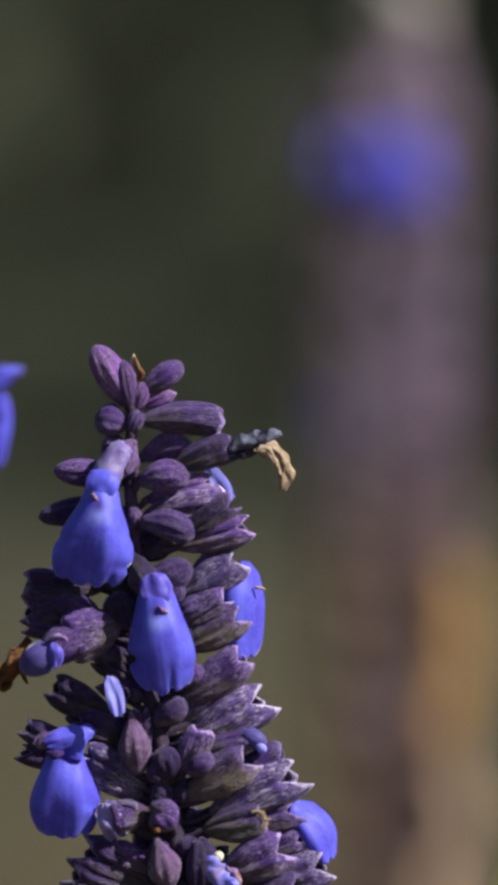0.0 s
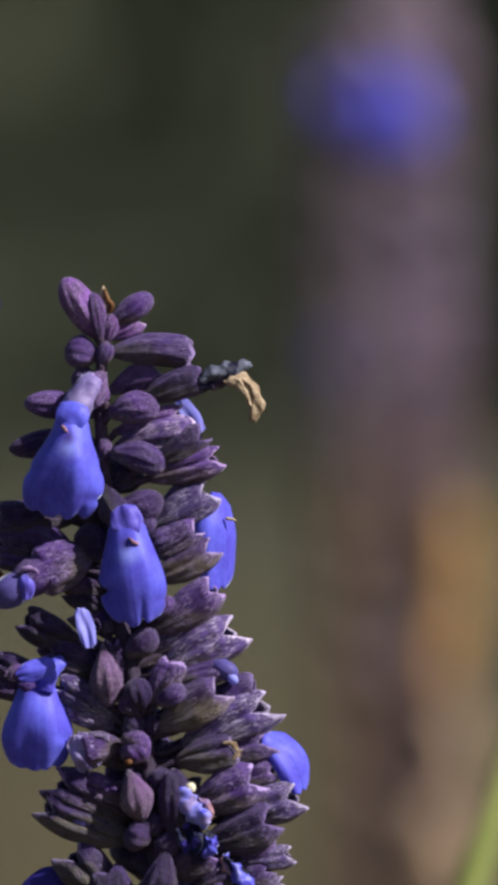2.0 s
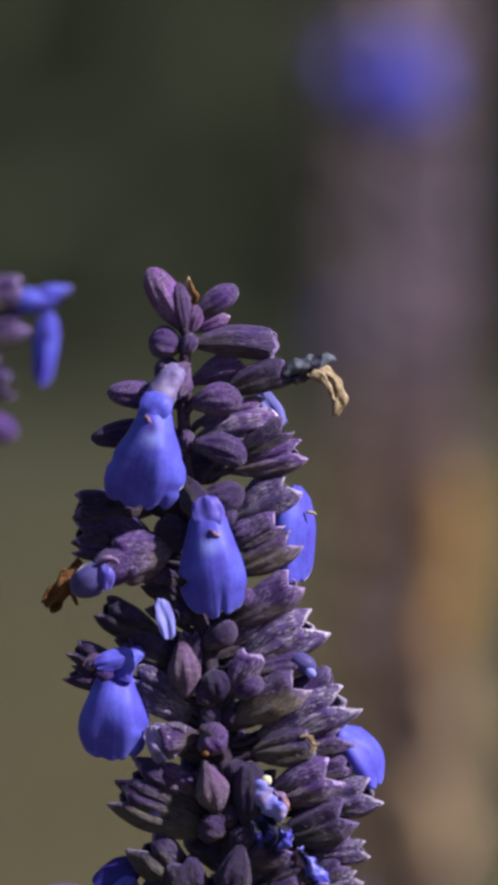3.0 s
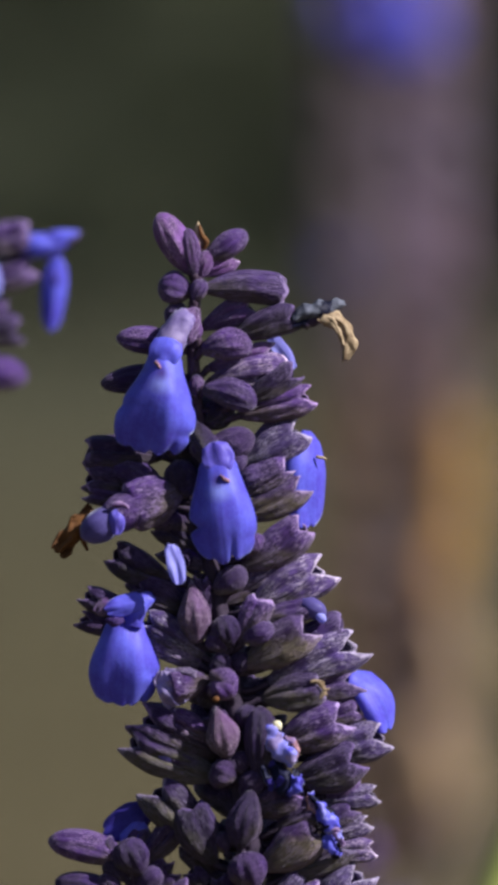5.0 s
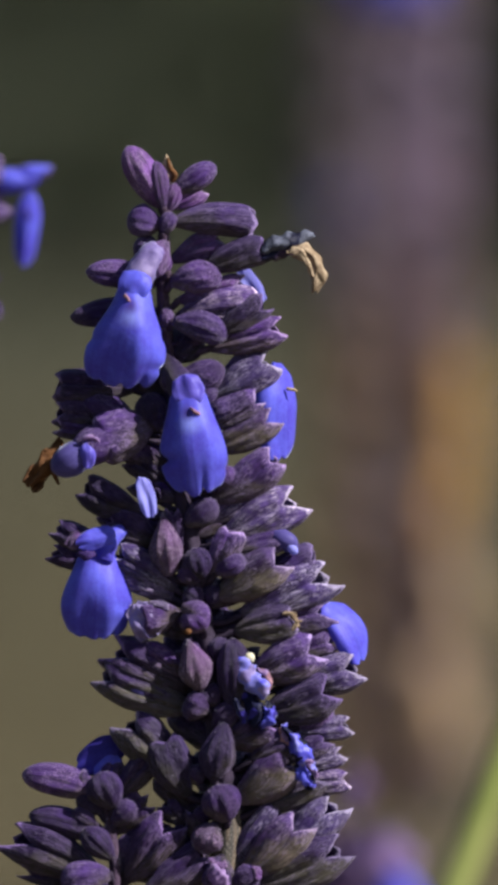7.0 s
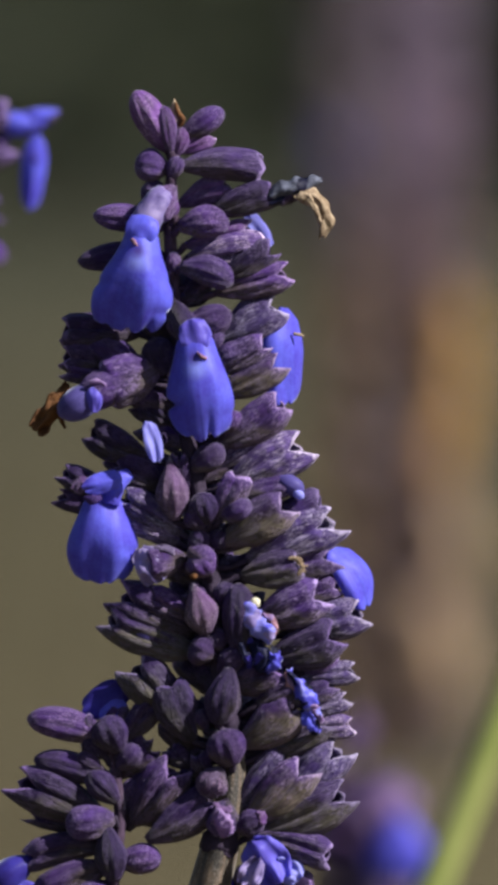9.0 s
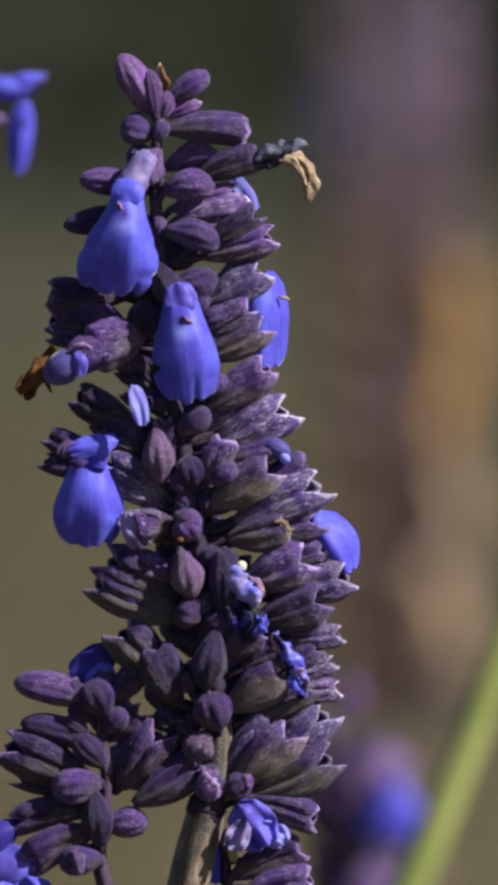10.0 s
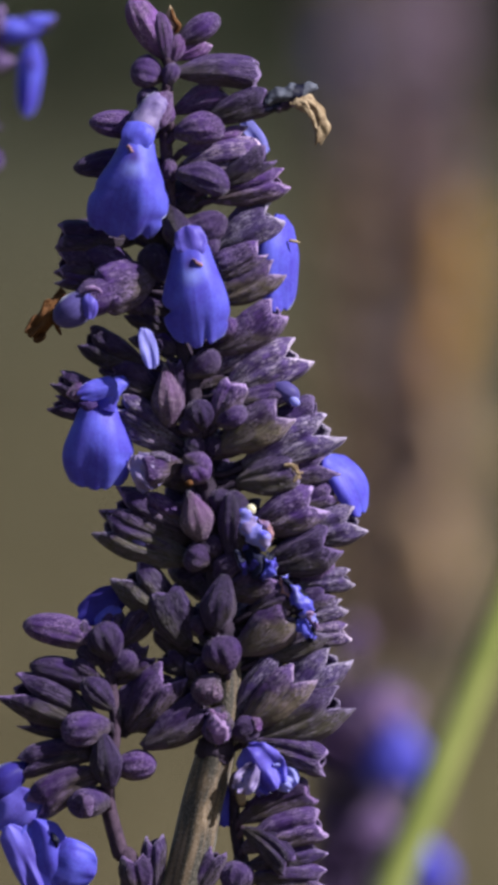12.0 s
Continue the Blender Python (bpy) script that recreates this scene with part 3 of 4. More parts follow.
make_ground()
make_grass()
bush = make_bush()
HEDGE_Y = 16.0
bush.matrix_basis = pose(0.1, HEDGE_Y, 0)
for i in range(1, 8):
    for side in (-1, 1):
        m = pose(0.1 + side * i * 1.1, HEDGE_Y + 0.3 * math.sin(i * 2.3 + side), 0, 0, 0, 67 * i + 31 * side)
        copy_thing(bush, m)
for i in range(-8, 8):
    copy_thing(bush, pose(0.65 + i * 1.1, HEDGE_Y + 1.2 + 0.25 * math.sin(i * 1.7), 0, 0, 0, 53 * i + 20))


# ---- the main flower spike ----
def main_spike():
    bottom = to_ground(-300, 1.0)
    p = Plant("sage_spike", "blue-purple sage flower spike with violet-blue blossoms", "flower", 1.0, foot_of(-300, bottom, 0, 1.0), "sage spikes")
    make_stem(p, [Joint(312, 178, 0, 7), Joint(308, 260, 0, 9), Joint(302, 340, 0, 10), Joint(306, 430, 0, 11), Joint(312, 500, 0, 12), Joint(325, 640, 0, 14),
                  Joint(345, 800, 0, 16), Joint(370, 960, 0, 18), Joint(392, 1120, 0, 20), Joint(412, 1280, 0, 22), Joint(408, 1400, 0, 25), Joint(392, 1470, 0, 32),
                  Joint(368, 1560, 0, 34), Joint(338, 1700, 0, 36), Joint(200, 2300, 0, 38), Joint(-100, 4000, 0, 40), Joint(-300, bottom, 0, 44)],
              hairs=2600, label="ribbed grey-brown downy stem", young=1300)
    strand(p, None, [(402, 1436, 0, 25), (396, 1454, 0, 33), (391, 1468, 0, 35), (387, 1482, 0, 31)], STEM_DARK, "node", "dark swollen stem node", seg=22, rib=0.05, rough=3)
    F = lambda *a, **k: floret(p, *a, **k)
    # crown of buds
    F(300, 236, 240, 130, 56, 2, 10, "pink", "bud")
    F(306, 240, 292, 156, 32, 14, 20, "pink", "bud")
    F(322, 212, 398, 163, 44, 4, 6, "purple", "bud")
    F(312, 238, 382, 205, 40, -4, -8, "pink", "calyx")
    F(314, 245, 330, 195, 30, 8, 10, "pink", "bud")
    o = F(310, 196, 312, 170, 22, 6, 8, "brown", "bud", hairs=10)
    knob(p, o, 312, 198, 311, 142, 22, 8, 10, TAN, "bract", "curled dry tan bract", kind="drop", flat=0.5)
    strand(p, o, [(320, 192, 12, 4), (326, 180, 16, 5), (318, 168, 16, 4), (313, 150, 12, 2)], RUST, "bract_edge", "brown dry bract edge")
    F(300, 270, 241, 256, 56, 0, 6, "purple", "bud")
    F(304, 285, 320, 246, 30, 14, 16, "purple", "bud")
    F(318, 264, 474, 268, 58, 8, 6, "purple", "calyx", bend=8, teeth=0.2, twist=1.1)
    F(318, 332, 422, 298, 52, -10, -12, "pink", "calyx", bend=6)
    # the withered flower that reaches out
    o = F(375, 348, 498, 306, 56, 6, 8, "dark", "calyx", bend=4)
    # slate for the lit top, ink for the underside: light and shade by colour
    ribbon(p, o, [(482, 316, 20, 24), (505, 306, 24, 34), (532, 297, 22, 30), (560, 290, 18, 18), (572, 286, 14, 6)], [INK, SLATE, SLATE, SLATE], "withered_tube", "dry slate-blue withered petal tube", 3.0)
    ribbon(p, o, [(470, 330, 14, 26), (500, 320, 18, 28), (528, 314, 16, 22)], [INK, INK, CALYX_DARK], "withered_fold", "underside of the withered petal, its shade in the ink colour", 6.0)
    ribbon(p, o, [(520, 314, 18, 22), (540, 308, 24, 28), (558, 314, 24, 28), (574, 334, 22, 30), (582, 356, 18, 32), (580, 372, 14, 22), (574, 390, 10, 12)], [TAN], "withered_lip", "curled dry tan petal", 1.0, 0.3, 10.0)
    ribbon(p, o, [(526, 316, 30, 12), (538, 316, 34, 18), (552, 326, 34, 16), (564, 342, 32, 12), (570, 360, 28, 5)], [TAN], "withered_shred", "dry tan petal shred", 4.0, 0.6, 6.0)
    F(298, 318, 252, 304, 44, -6, -4, "purple", "bud")
    F(296, 372, 167, 350, 50, -8, 0, "purple", "bud", bend=4)
    F(300, 425, 139, 432, 50, -6, -2, "dark", "bud", bend=6)
    F(312, 352, 300, 322, 30, 14, 18, "pink", "bud")
    F(318, 372, 408, 362, 54, 20, 24, "purple", "bud", bend=6)
    F(330, 404, 458, 374, 50, -2, -4, "pink", "calyx")
    F(335, 426, 484, 404, 64, 2, -4, "pale", "calyx", bend=4)
    F(392, 466, 492, 402, 56, 10, 6, "dark", "calyx")
    F(385, 488, 522, 450, 58, 2, 0, "purple", "calyx")
    F(322, 440, 416, 468, 54, 24, 26, "purple", "bud", bend=8)
    F(305, 452, 312, 415, 26, 16, 18, "pink", "bud")
    o = F(400, 420, 440, 395, 40, -26, -30, "purple", "calyx")
    lip(p, o, 442, 346, 472, 414, 44, -60, 3, BLUE_PALE, "petal", "pale blue petal half hidden behind a calyx", neck=0.6, notches=())
    # first open flower
    o = F(310, 298, 272, 352, 56, 10, 26, "pink", "calyx", teeth=0.4)
    strand(p, o, [(300, 312, 22, 14), (286, 322, 26, 23), (268, 350, 34, 26), (250, 392, 42, 27)], LILAC, "tube", "pale lilac downy flower tube", seg=24, rib=0.06, rough=4)
    lip(p, o, 256, 360, 224, 558, 144, 46, 46, BLUE_MARKED, neck=0.4, belly=0.7, flare=1.9, square=0.75, lean=4, bites=((0.6, -1, 0.07), (0.8, 1, 0.08), (0.5, 1, 0.05)), ripple=2.6, notches=((0.05, 0.05), (-0.6, 0.03), (0.62, 0.05)))
    lip(p, o, 260, 350, 248, 402, 60, 62, 10, BLUE, "upper_lip", "blue hooded upper lip", lift=8, neck=0.8, belly=0.45, square=0.95, ripple=2, notches=())
    strand(p, o, [(236, 392, 78, 3), (240, 398, 83, 4), (246, 405, 82, 3)], ANTHER, "anther", "small rosy tan anther", rough=3)
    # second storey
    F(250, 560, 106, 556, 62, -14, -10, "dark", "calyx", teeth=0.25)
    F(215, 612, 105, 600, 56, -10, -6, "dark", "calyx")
    F(200, 640, 108, 622, 40, -2, 0, "purple", "calyx")
    F(255, 628, 158, 578, 52, -6, 2, "purple", "bud", bend=8)
    o = F(285, 618, 184, 656, 86, 4, 22, "purple", "calyx", teeth=0.2)
    knob(p, o, 246, 622, 138, 684, 66, 18, 32, BUD_MATS["purple"], "tube", "mauve flower tube", kind="bud")
    knob(p, o, 186, 656, 106, 704, 56, 30, 38, VIOLET_DULL, "closed_petals", "half-open violet-blue petals", kind="bud")
    lip(p, o, 168, 654, 170, 700, 30, 58, 8, BLUE_DUSK, "lower_lip", "blue folded lip", neck=0.7, belly=0.5, square=1.0, ripple=2, notches=())
    strand(p, o, [(160, 646, 58, 3), (178, 644, 60, 5), (192, 656, 56, 4), (194, 672, 50, 2)], ROSE, "petal_fold", "rosy petal rim", rough=3)
    crumpled(p, o, 128, 656, 66, 732, 50, 6, [RUST, RUST, RUST], "withered_lip", "ragged dry rust-brown petal", 8.0)
    strand(p, o, [(130, 680, 8, 10), (100, 690, 6, 9), (85, 712, 4, 6), (62, 722, 2, 2)], RUST, "withered_shred", "dry rust-brown shred")
    strand(p, o, [(125, 690, 8, 8), (110, 705, 6, 6), (118, 728, 6, 2)], RUST, "withered_shred", "dry rust-brown shred")
    F(298, 632, 272, 568, 58, 2, 14, "dark", "bud")
    F(262, 640, 240, 610, 40, -12, -8, "dark", "bud")
    F(300, 690, 225, 660, 46, -8, -4, "dark", "calyx")
    F(310, 720, 235, 680, 44, -14, -10, "dark", "calyx")
    F(322, 560, 412, 522, 56, 6, 14, "dark", "bud")
    F(330, 580, 400, 560, 50, 2, 10, "purple", "bud")
    F(385, 578, 508, 510, 70, -4, -8, "pale", "calyx")
    F(385, 590, 470, 494, 50, -14, -18, "pale", "calyx")
    F(380, 630, 482, 566, 58, 4, 6, "purple", "calyx")
    F(380, 610, 440, 585, 44, 10, 14, "purple", "bud")
    F(385, 670, 510, 604, 60, 4, 2, "green", "calyx", bend=-4)
    o = F(420, 600, 500, 550, 44, -24, -28, "purple", "calyx")
    lip(p, o, 506, 514, 504, 690, 82, -22, 26, BLUE, neck=0.55, belly=0.45, square=1.0, lean=-6, tilt=-22, ripple=3.6, notches=((0.3, 0.04), (-0.1, 0.03)))
    strand(p, o, [(522, 560, -8, 3), (534, 562, -6, 3), (541, 565, -6, 1)], TAN, "style", "tiny orange-tan style")
    o = F(310, 520, 335, 560, 52, 20, 34, "dark", "bud")
    knob(p, o, 300, 498, 352, 585, 50, 20, 46, CALYX_DARK, "tube", "dark violet flower tube")
    lip(p, o, 346, 548, 365, 750, 120, 46, 46, BLUE_MARKED, neck=0.52, belly=0.66, flare=1.5, square=0.95, lean=-2, ripple=2.8, notches=((0.24, 0.06), (-0.5, 0.03)), bites=((0.66, -1, 0.26), (0.82, 1, 0.05)))
    lip(p, o, 340, 534, 356, 592, 58, 58, 10, BLUE_DUSK, "upper_lip", "violet-blue hooded upper lip", lift=12, neck=0.75, belly=0.5, square=0.95, ripple=3, notches=())
    strand(p, o, [(352, 594, 80, 3), (360, 600, 86, 4), (368, 604, 84, 3)], ANTHER, "anther", "small rosy tan anther", rough=3)
    F(390, 758, 510, 676, 66, 6, 8, "purple", "calyx", bend=-6, teeth=0.4)
    F(395, 735, 428, 700, 34, 16, 22, "purple", "bud")
    F(342, 800, 398, 760, 48, 14, 20, "green", "bud")
    F(375, 800, 470, 745, 50, -8, -12, "pale", "calyx")
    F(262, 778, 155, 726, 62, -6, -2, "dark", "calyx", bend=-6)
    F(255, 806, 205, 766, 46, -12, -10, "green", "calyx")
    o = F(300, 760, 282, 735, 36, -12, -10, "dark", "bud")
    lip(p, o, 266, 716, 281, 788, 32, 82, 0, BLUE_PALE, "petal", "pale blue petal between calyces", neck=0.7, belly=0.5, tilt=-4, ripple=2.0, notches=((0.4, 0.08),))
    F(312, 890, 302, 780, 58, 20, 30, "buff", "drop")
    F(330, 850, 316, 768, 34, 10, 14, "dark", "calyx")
    # third storey, the shaded side; its dark tone carries part of that shade
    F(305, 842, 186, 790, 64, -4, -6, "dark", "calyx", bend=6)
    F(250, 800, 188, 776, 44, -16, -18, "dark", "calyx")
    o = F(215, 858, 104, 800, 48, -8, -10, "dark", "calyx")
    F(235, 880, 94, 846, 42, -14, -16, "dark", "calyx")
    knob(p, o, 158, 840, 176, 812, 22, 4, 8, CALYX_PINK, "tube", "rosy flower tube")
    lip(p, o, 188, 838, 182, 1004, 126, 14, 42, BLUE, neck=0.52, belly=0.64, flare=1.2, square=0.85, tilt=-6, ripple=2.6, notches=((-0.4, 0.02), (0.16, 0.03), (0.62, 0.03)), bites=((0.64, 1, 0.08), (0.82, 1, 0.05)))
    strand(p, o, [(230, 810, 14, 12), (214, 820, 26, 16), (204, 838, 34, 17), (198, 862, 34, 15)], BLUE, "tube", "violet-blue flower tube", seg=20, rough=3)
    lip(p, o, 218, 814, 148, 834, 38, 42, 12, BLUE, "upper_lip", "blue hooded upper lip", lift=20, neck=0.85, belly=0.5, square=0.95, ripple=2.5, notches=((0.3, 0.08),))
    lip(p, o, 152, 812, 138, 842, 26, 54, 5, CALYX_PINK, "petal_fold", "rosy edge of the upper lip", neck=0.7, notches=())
    # near-black strand in place of the shade under the hood
    strand(p, o, [(152, 850, 52, 5), (166, 854, 60, 9), (182, 850, 58, 5)], THROAT, "throat", "dark strand standing for the shaded throat gap", seg=10, rough=3)
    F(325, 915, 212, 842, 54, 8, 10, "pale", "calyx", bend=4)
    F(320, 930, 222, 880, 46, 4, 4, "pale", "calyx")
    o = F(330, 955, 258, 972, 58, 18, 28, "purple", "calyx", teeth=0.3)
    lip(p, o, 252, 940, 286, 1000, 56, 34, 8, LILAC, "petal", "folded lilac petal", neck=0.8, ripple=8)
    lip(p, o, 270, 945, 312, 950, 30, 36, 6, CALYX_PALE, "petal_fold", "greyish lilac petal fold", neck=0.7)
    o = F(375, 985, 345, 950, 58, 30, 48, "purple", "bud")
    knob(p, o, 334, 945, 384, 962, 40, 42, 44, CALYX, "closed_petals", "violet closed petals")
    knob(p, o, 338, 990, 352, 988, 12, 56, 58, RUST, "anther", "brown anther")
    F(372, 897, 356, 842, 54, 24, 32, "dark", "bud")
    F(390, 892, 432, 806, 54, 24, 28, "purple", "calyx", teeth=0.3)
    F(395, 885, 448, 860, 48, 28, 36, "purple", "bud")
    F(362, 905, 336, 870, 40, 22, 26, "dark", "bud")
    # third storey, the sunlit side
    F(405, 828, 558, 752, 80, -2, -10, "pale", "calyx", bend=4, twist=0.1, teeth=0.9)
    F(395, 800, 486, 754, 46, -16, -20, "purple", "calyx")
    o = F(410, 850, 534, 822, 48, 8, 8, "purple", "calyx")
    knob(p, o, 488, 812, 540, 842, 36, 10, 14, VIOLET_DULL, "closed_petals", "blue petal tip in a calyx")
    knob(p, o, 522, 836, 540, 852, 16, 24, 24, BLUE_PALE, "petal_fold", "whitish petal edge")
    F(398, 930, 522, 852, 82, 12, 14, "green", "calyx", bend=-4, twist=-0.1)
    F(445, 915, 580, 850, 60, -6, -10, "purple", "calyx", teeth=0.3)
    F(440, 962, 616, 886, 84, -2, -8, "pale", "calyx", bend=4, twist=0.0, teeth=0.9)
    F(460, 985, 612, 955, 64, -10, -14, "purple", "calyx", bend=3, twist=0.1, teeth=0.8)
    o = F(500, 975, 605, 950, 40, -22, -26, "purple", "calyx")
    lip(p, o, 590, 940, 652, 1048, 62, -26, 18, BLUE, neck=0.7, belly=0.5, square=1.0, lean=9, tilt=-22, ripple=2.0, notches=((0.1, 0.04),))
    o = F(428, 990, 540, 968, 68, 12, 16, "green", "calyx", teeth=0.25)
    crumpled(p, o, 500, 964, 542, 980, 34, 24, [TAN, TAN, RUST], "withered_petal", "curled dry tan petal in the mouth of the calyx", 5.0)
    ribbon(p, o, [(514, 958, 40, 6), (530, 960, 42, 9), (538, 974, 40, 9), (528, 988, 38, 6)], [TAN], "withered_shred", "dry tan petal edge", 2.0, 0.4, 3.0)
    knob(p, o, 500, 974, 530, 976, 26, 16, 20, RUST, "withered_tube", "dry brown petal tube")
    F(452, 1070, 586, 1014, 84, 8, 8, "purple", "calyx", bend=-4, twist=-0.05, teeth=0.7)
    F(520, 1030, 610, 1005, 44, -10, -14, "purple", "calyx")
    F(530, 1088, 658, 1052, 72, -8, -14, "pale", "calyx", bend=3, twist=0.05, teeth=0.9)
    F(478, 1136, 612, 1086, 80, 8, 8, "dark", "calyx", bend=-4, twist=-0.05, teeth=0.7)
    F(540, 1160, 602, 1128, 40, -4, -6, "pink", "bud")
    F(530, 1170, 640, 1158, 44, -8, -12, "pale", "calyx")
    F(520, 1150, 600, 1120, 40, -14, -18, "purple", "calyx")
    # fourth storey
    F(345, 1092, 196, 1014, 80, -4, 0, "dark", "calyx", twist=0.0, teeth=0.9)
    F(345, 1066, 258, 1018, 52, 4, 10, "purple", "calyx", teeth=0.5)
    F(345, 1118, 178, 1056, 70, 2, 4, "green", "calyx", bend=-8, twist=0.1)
    # small dark fillers; the shade of the inner gaps is in their colour
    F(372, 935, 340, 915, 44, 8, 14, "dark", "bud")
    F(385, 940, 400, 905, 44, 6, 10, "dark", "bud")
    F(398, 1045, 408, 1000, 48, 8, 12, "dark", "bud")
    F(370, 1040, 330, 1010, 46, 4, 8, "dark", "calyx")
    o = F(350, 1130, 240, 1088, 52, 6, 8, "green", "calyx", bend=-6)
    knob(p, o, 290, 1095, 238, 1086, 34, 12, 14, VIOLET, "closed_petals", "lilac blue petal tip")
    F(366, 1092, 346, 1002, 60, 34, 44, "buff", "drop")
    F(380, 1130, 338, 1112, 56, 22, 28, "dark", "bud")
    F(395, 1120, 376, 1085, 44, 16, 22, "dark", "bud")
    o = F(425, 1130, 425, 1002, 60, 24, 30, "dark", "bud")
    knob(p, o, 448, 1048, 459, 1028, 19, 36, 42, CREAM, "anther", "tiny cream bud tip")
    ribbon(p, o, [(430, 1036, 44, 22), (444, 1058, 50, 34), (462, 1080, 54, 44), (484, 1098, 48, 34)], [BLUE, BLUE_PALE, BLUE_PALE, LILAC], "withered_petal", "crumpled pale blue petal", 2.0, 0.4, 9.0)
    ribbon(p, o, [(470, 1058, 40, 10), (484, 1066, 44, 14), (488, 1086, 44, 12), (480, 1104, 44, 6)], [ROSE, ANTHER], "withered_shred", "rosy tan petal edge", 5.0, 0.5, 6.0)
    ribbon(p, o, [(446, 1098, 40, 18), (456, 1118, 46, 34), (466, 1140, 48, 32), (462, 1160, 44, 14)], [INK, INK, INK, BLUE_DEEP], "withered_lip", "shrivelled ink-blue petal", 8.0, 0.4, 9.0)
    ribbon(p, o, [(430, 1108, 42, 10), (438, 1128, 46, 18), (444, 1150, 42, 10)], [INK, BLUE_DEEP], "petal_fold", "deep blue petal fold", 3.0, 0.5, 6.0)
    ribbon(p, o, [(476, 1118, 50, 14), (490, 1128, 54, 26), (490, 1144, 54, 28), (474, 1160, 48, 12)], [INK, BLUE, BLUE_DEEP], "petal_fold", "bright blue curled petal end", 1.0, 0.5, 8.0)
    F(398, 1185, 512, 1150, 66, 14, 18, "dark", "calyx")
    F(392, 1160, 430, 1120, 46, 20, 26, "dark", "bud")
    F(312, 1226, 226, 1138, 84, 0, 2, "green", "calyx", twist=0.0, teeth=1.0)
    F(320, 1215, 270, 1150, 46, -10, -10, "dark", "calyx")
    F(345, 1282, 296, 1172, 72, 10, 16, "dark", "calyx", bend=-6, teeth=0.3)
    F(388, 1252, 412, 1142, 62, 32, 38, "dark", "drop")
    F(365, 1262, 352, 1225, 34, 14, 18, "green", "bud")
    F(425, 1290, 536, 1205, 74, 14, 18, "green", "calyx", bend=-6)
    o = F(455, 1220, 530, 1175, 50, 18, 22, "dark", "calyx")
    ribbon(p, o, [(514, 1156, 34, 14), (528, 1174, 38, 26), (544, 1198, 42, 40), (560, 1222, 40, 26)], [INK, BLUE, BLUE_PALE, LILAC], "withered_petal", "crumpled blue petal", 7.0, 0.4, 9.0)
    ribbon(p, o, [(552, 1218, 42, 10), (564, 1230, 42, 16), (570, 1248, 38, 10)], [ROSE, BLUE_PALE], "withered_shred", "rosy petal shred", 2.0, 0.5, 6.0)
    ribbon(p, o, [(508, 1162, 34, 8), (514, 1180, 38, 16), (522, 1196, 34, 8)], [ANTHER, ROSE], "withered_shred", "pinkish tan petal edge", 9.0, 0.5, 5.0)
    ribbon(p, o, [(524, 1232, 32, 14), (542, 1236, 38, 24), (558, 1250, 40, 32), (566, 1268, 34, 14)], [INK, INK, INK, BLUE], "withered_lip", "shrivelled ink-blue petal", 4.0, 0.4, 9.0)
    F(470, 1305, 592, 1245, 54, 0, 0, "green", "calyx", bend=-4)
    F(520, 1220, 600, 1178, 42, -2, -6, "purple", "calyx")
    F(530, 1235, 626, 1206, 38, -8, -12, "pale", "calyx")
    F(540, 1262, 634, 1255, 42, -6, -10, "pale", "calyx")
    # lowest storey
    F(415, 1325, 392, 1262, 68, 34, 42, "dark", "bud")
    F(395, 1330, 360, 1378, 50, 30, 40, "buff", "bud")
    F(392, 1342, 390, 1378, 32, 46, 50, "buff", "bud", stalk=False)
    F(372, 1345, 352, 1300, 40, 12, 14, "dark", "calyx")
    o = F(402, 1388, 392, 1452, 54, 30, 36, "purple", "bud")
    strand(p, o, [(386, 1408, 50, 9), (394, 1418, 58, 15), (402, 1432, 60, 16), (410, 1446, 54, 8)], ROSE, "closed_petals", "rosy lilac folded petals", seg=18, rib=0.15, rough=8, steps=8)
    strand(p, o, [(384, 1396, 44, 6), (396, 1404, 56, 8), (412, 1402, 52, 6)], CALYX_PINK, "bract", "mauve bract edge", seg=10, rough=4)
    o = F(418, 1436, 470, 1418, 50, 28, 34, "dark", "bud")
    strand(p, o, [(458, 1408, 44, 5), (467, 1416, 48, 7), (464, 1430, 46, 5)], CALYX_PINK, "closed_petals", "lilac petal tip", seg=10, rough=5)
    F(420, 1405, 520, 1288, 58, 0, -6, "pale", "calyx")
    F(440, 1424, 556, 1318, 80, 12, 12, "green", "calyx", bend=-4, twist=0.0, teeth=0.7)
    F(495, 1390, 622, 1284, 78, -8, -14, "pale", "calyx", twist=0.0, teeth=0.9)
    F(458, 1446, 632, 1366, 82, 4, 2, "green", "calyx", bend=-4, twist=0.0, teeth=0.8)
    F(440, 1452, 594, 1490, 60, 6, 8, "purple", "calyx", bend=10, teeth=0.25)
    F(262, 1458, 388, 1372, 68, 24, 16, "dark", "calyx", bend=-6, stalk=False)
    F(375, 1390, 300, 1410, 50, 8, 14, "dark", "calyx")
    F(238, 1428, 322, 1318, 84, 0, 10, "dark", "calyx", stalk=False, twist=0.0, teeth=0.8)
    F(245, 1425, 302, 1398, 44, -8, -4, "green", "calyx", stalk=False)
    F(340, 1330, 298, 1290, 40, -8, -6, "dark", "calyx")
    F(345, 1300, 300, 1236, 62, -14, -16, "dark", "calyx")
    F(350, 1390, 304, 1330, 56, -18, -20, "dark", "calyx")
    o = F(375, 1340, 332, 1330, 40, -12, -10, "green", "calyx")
    lip(p, o, 322, 1290, 335, 1325, 36, -14, 4, BLUE_PALE, "petal", "pale blue petal between calyces", neck=0.6)
    # the far side of the spike
    r = random.Random(31)
    y = 500.0
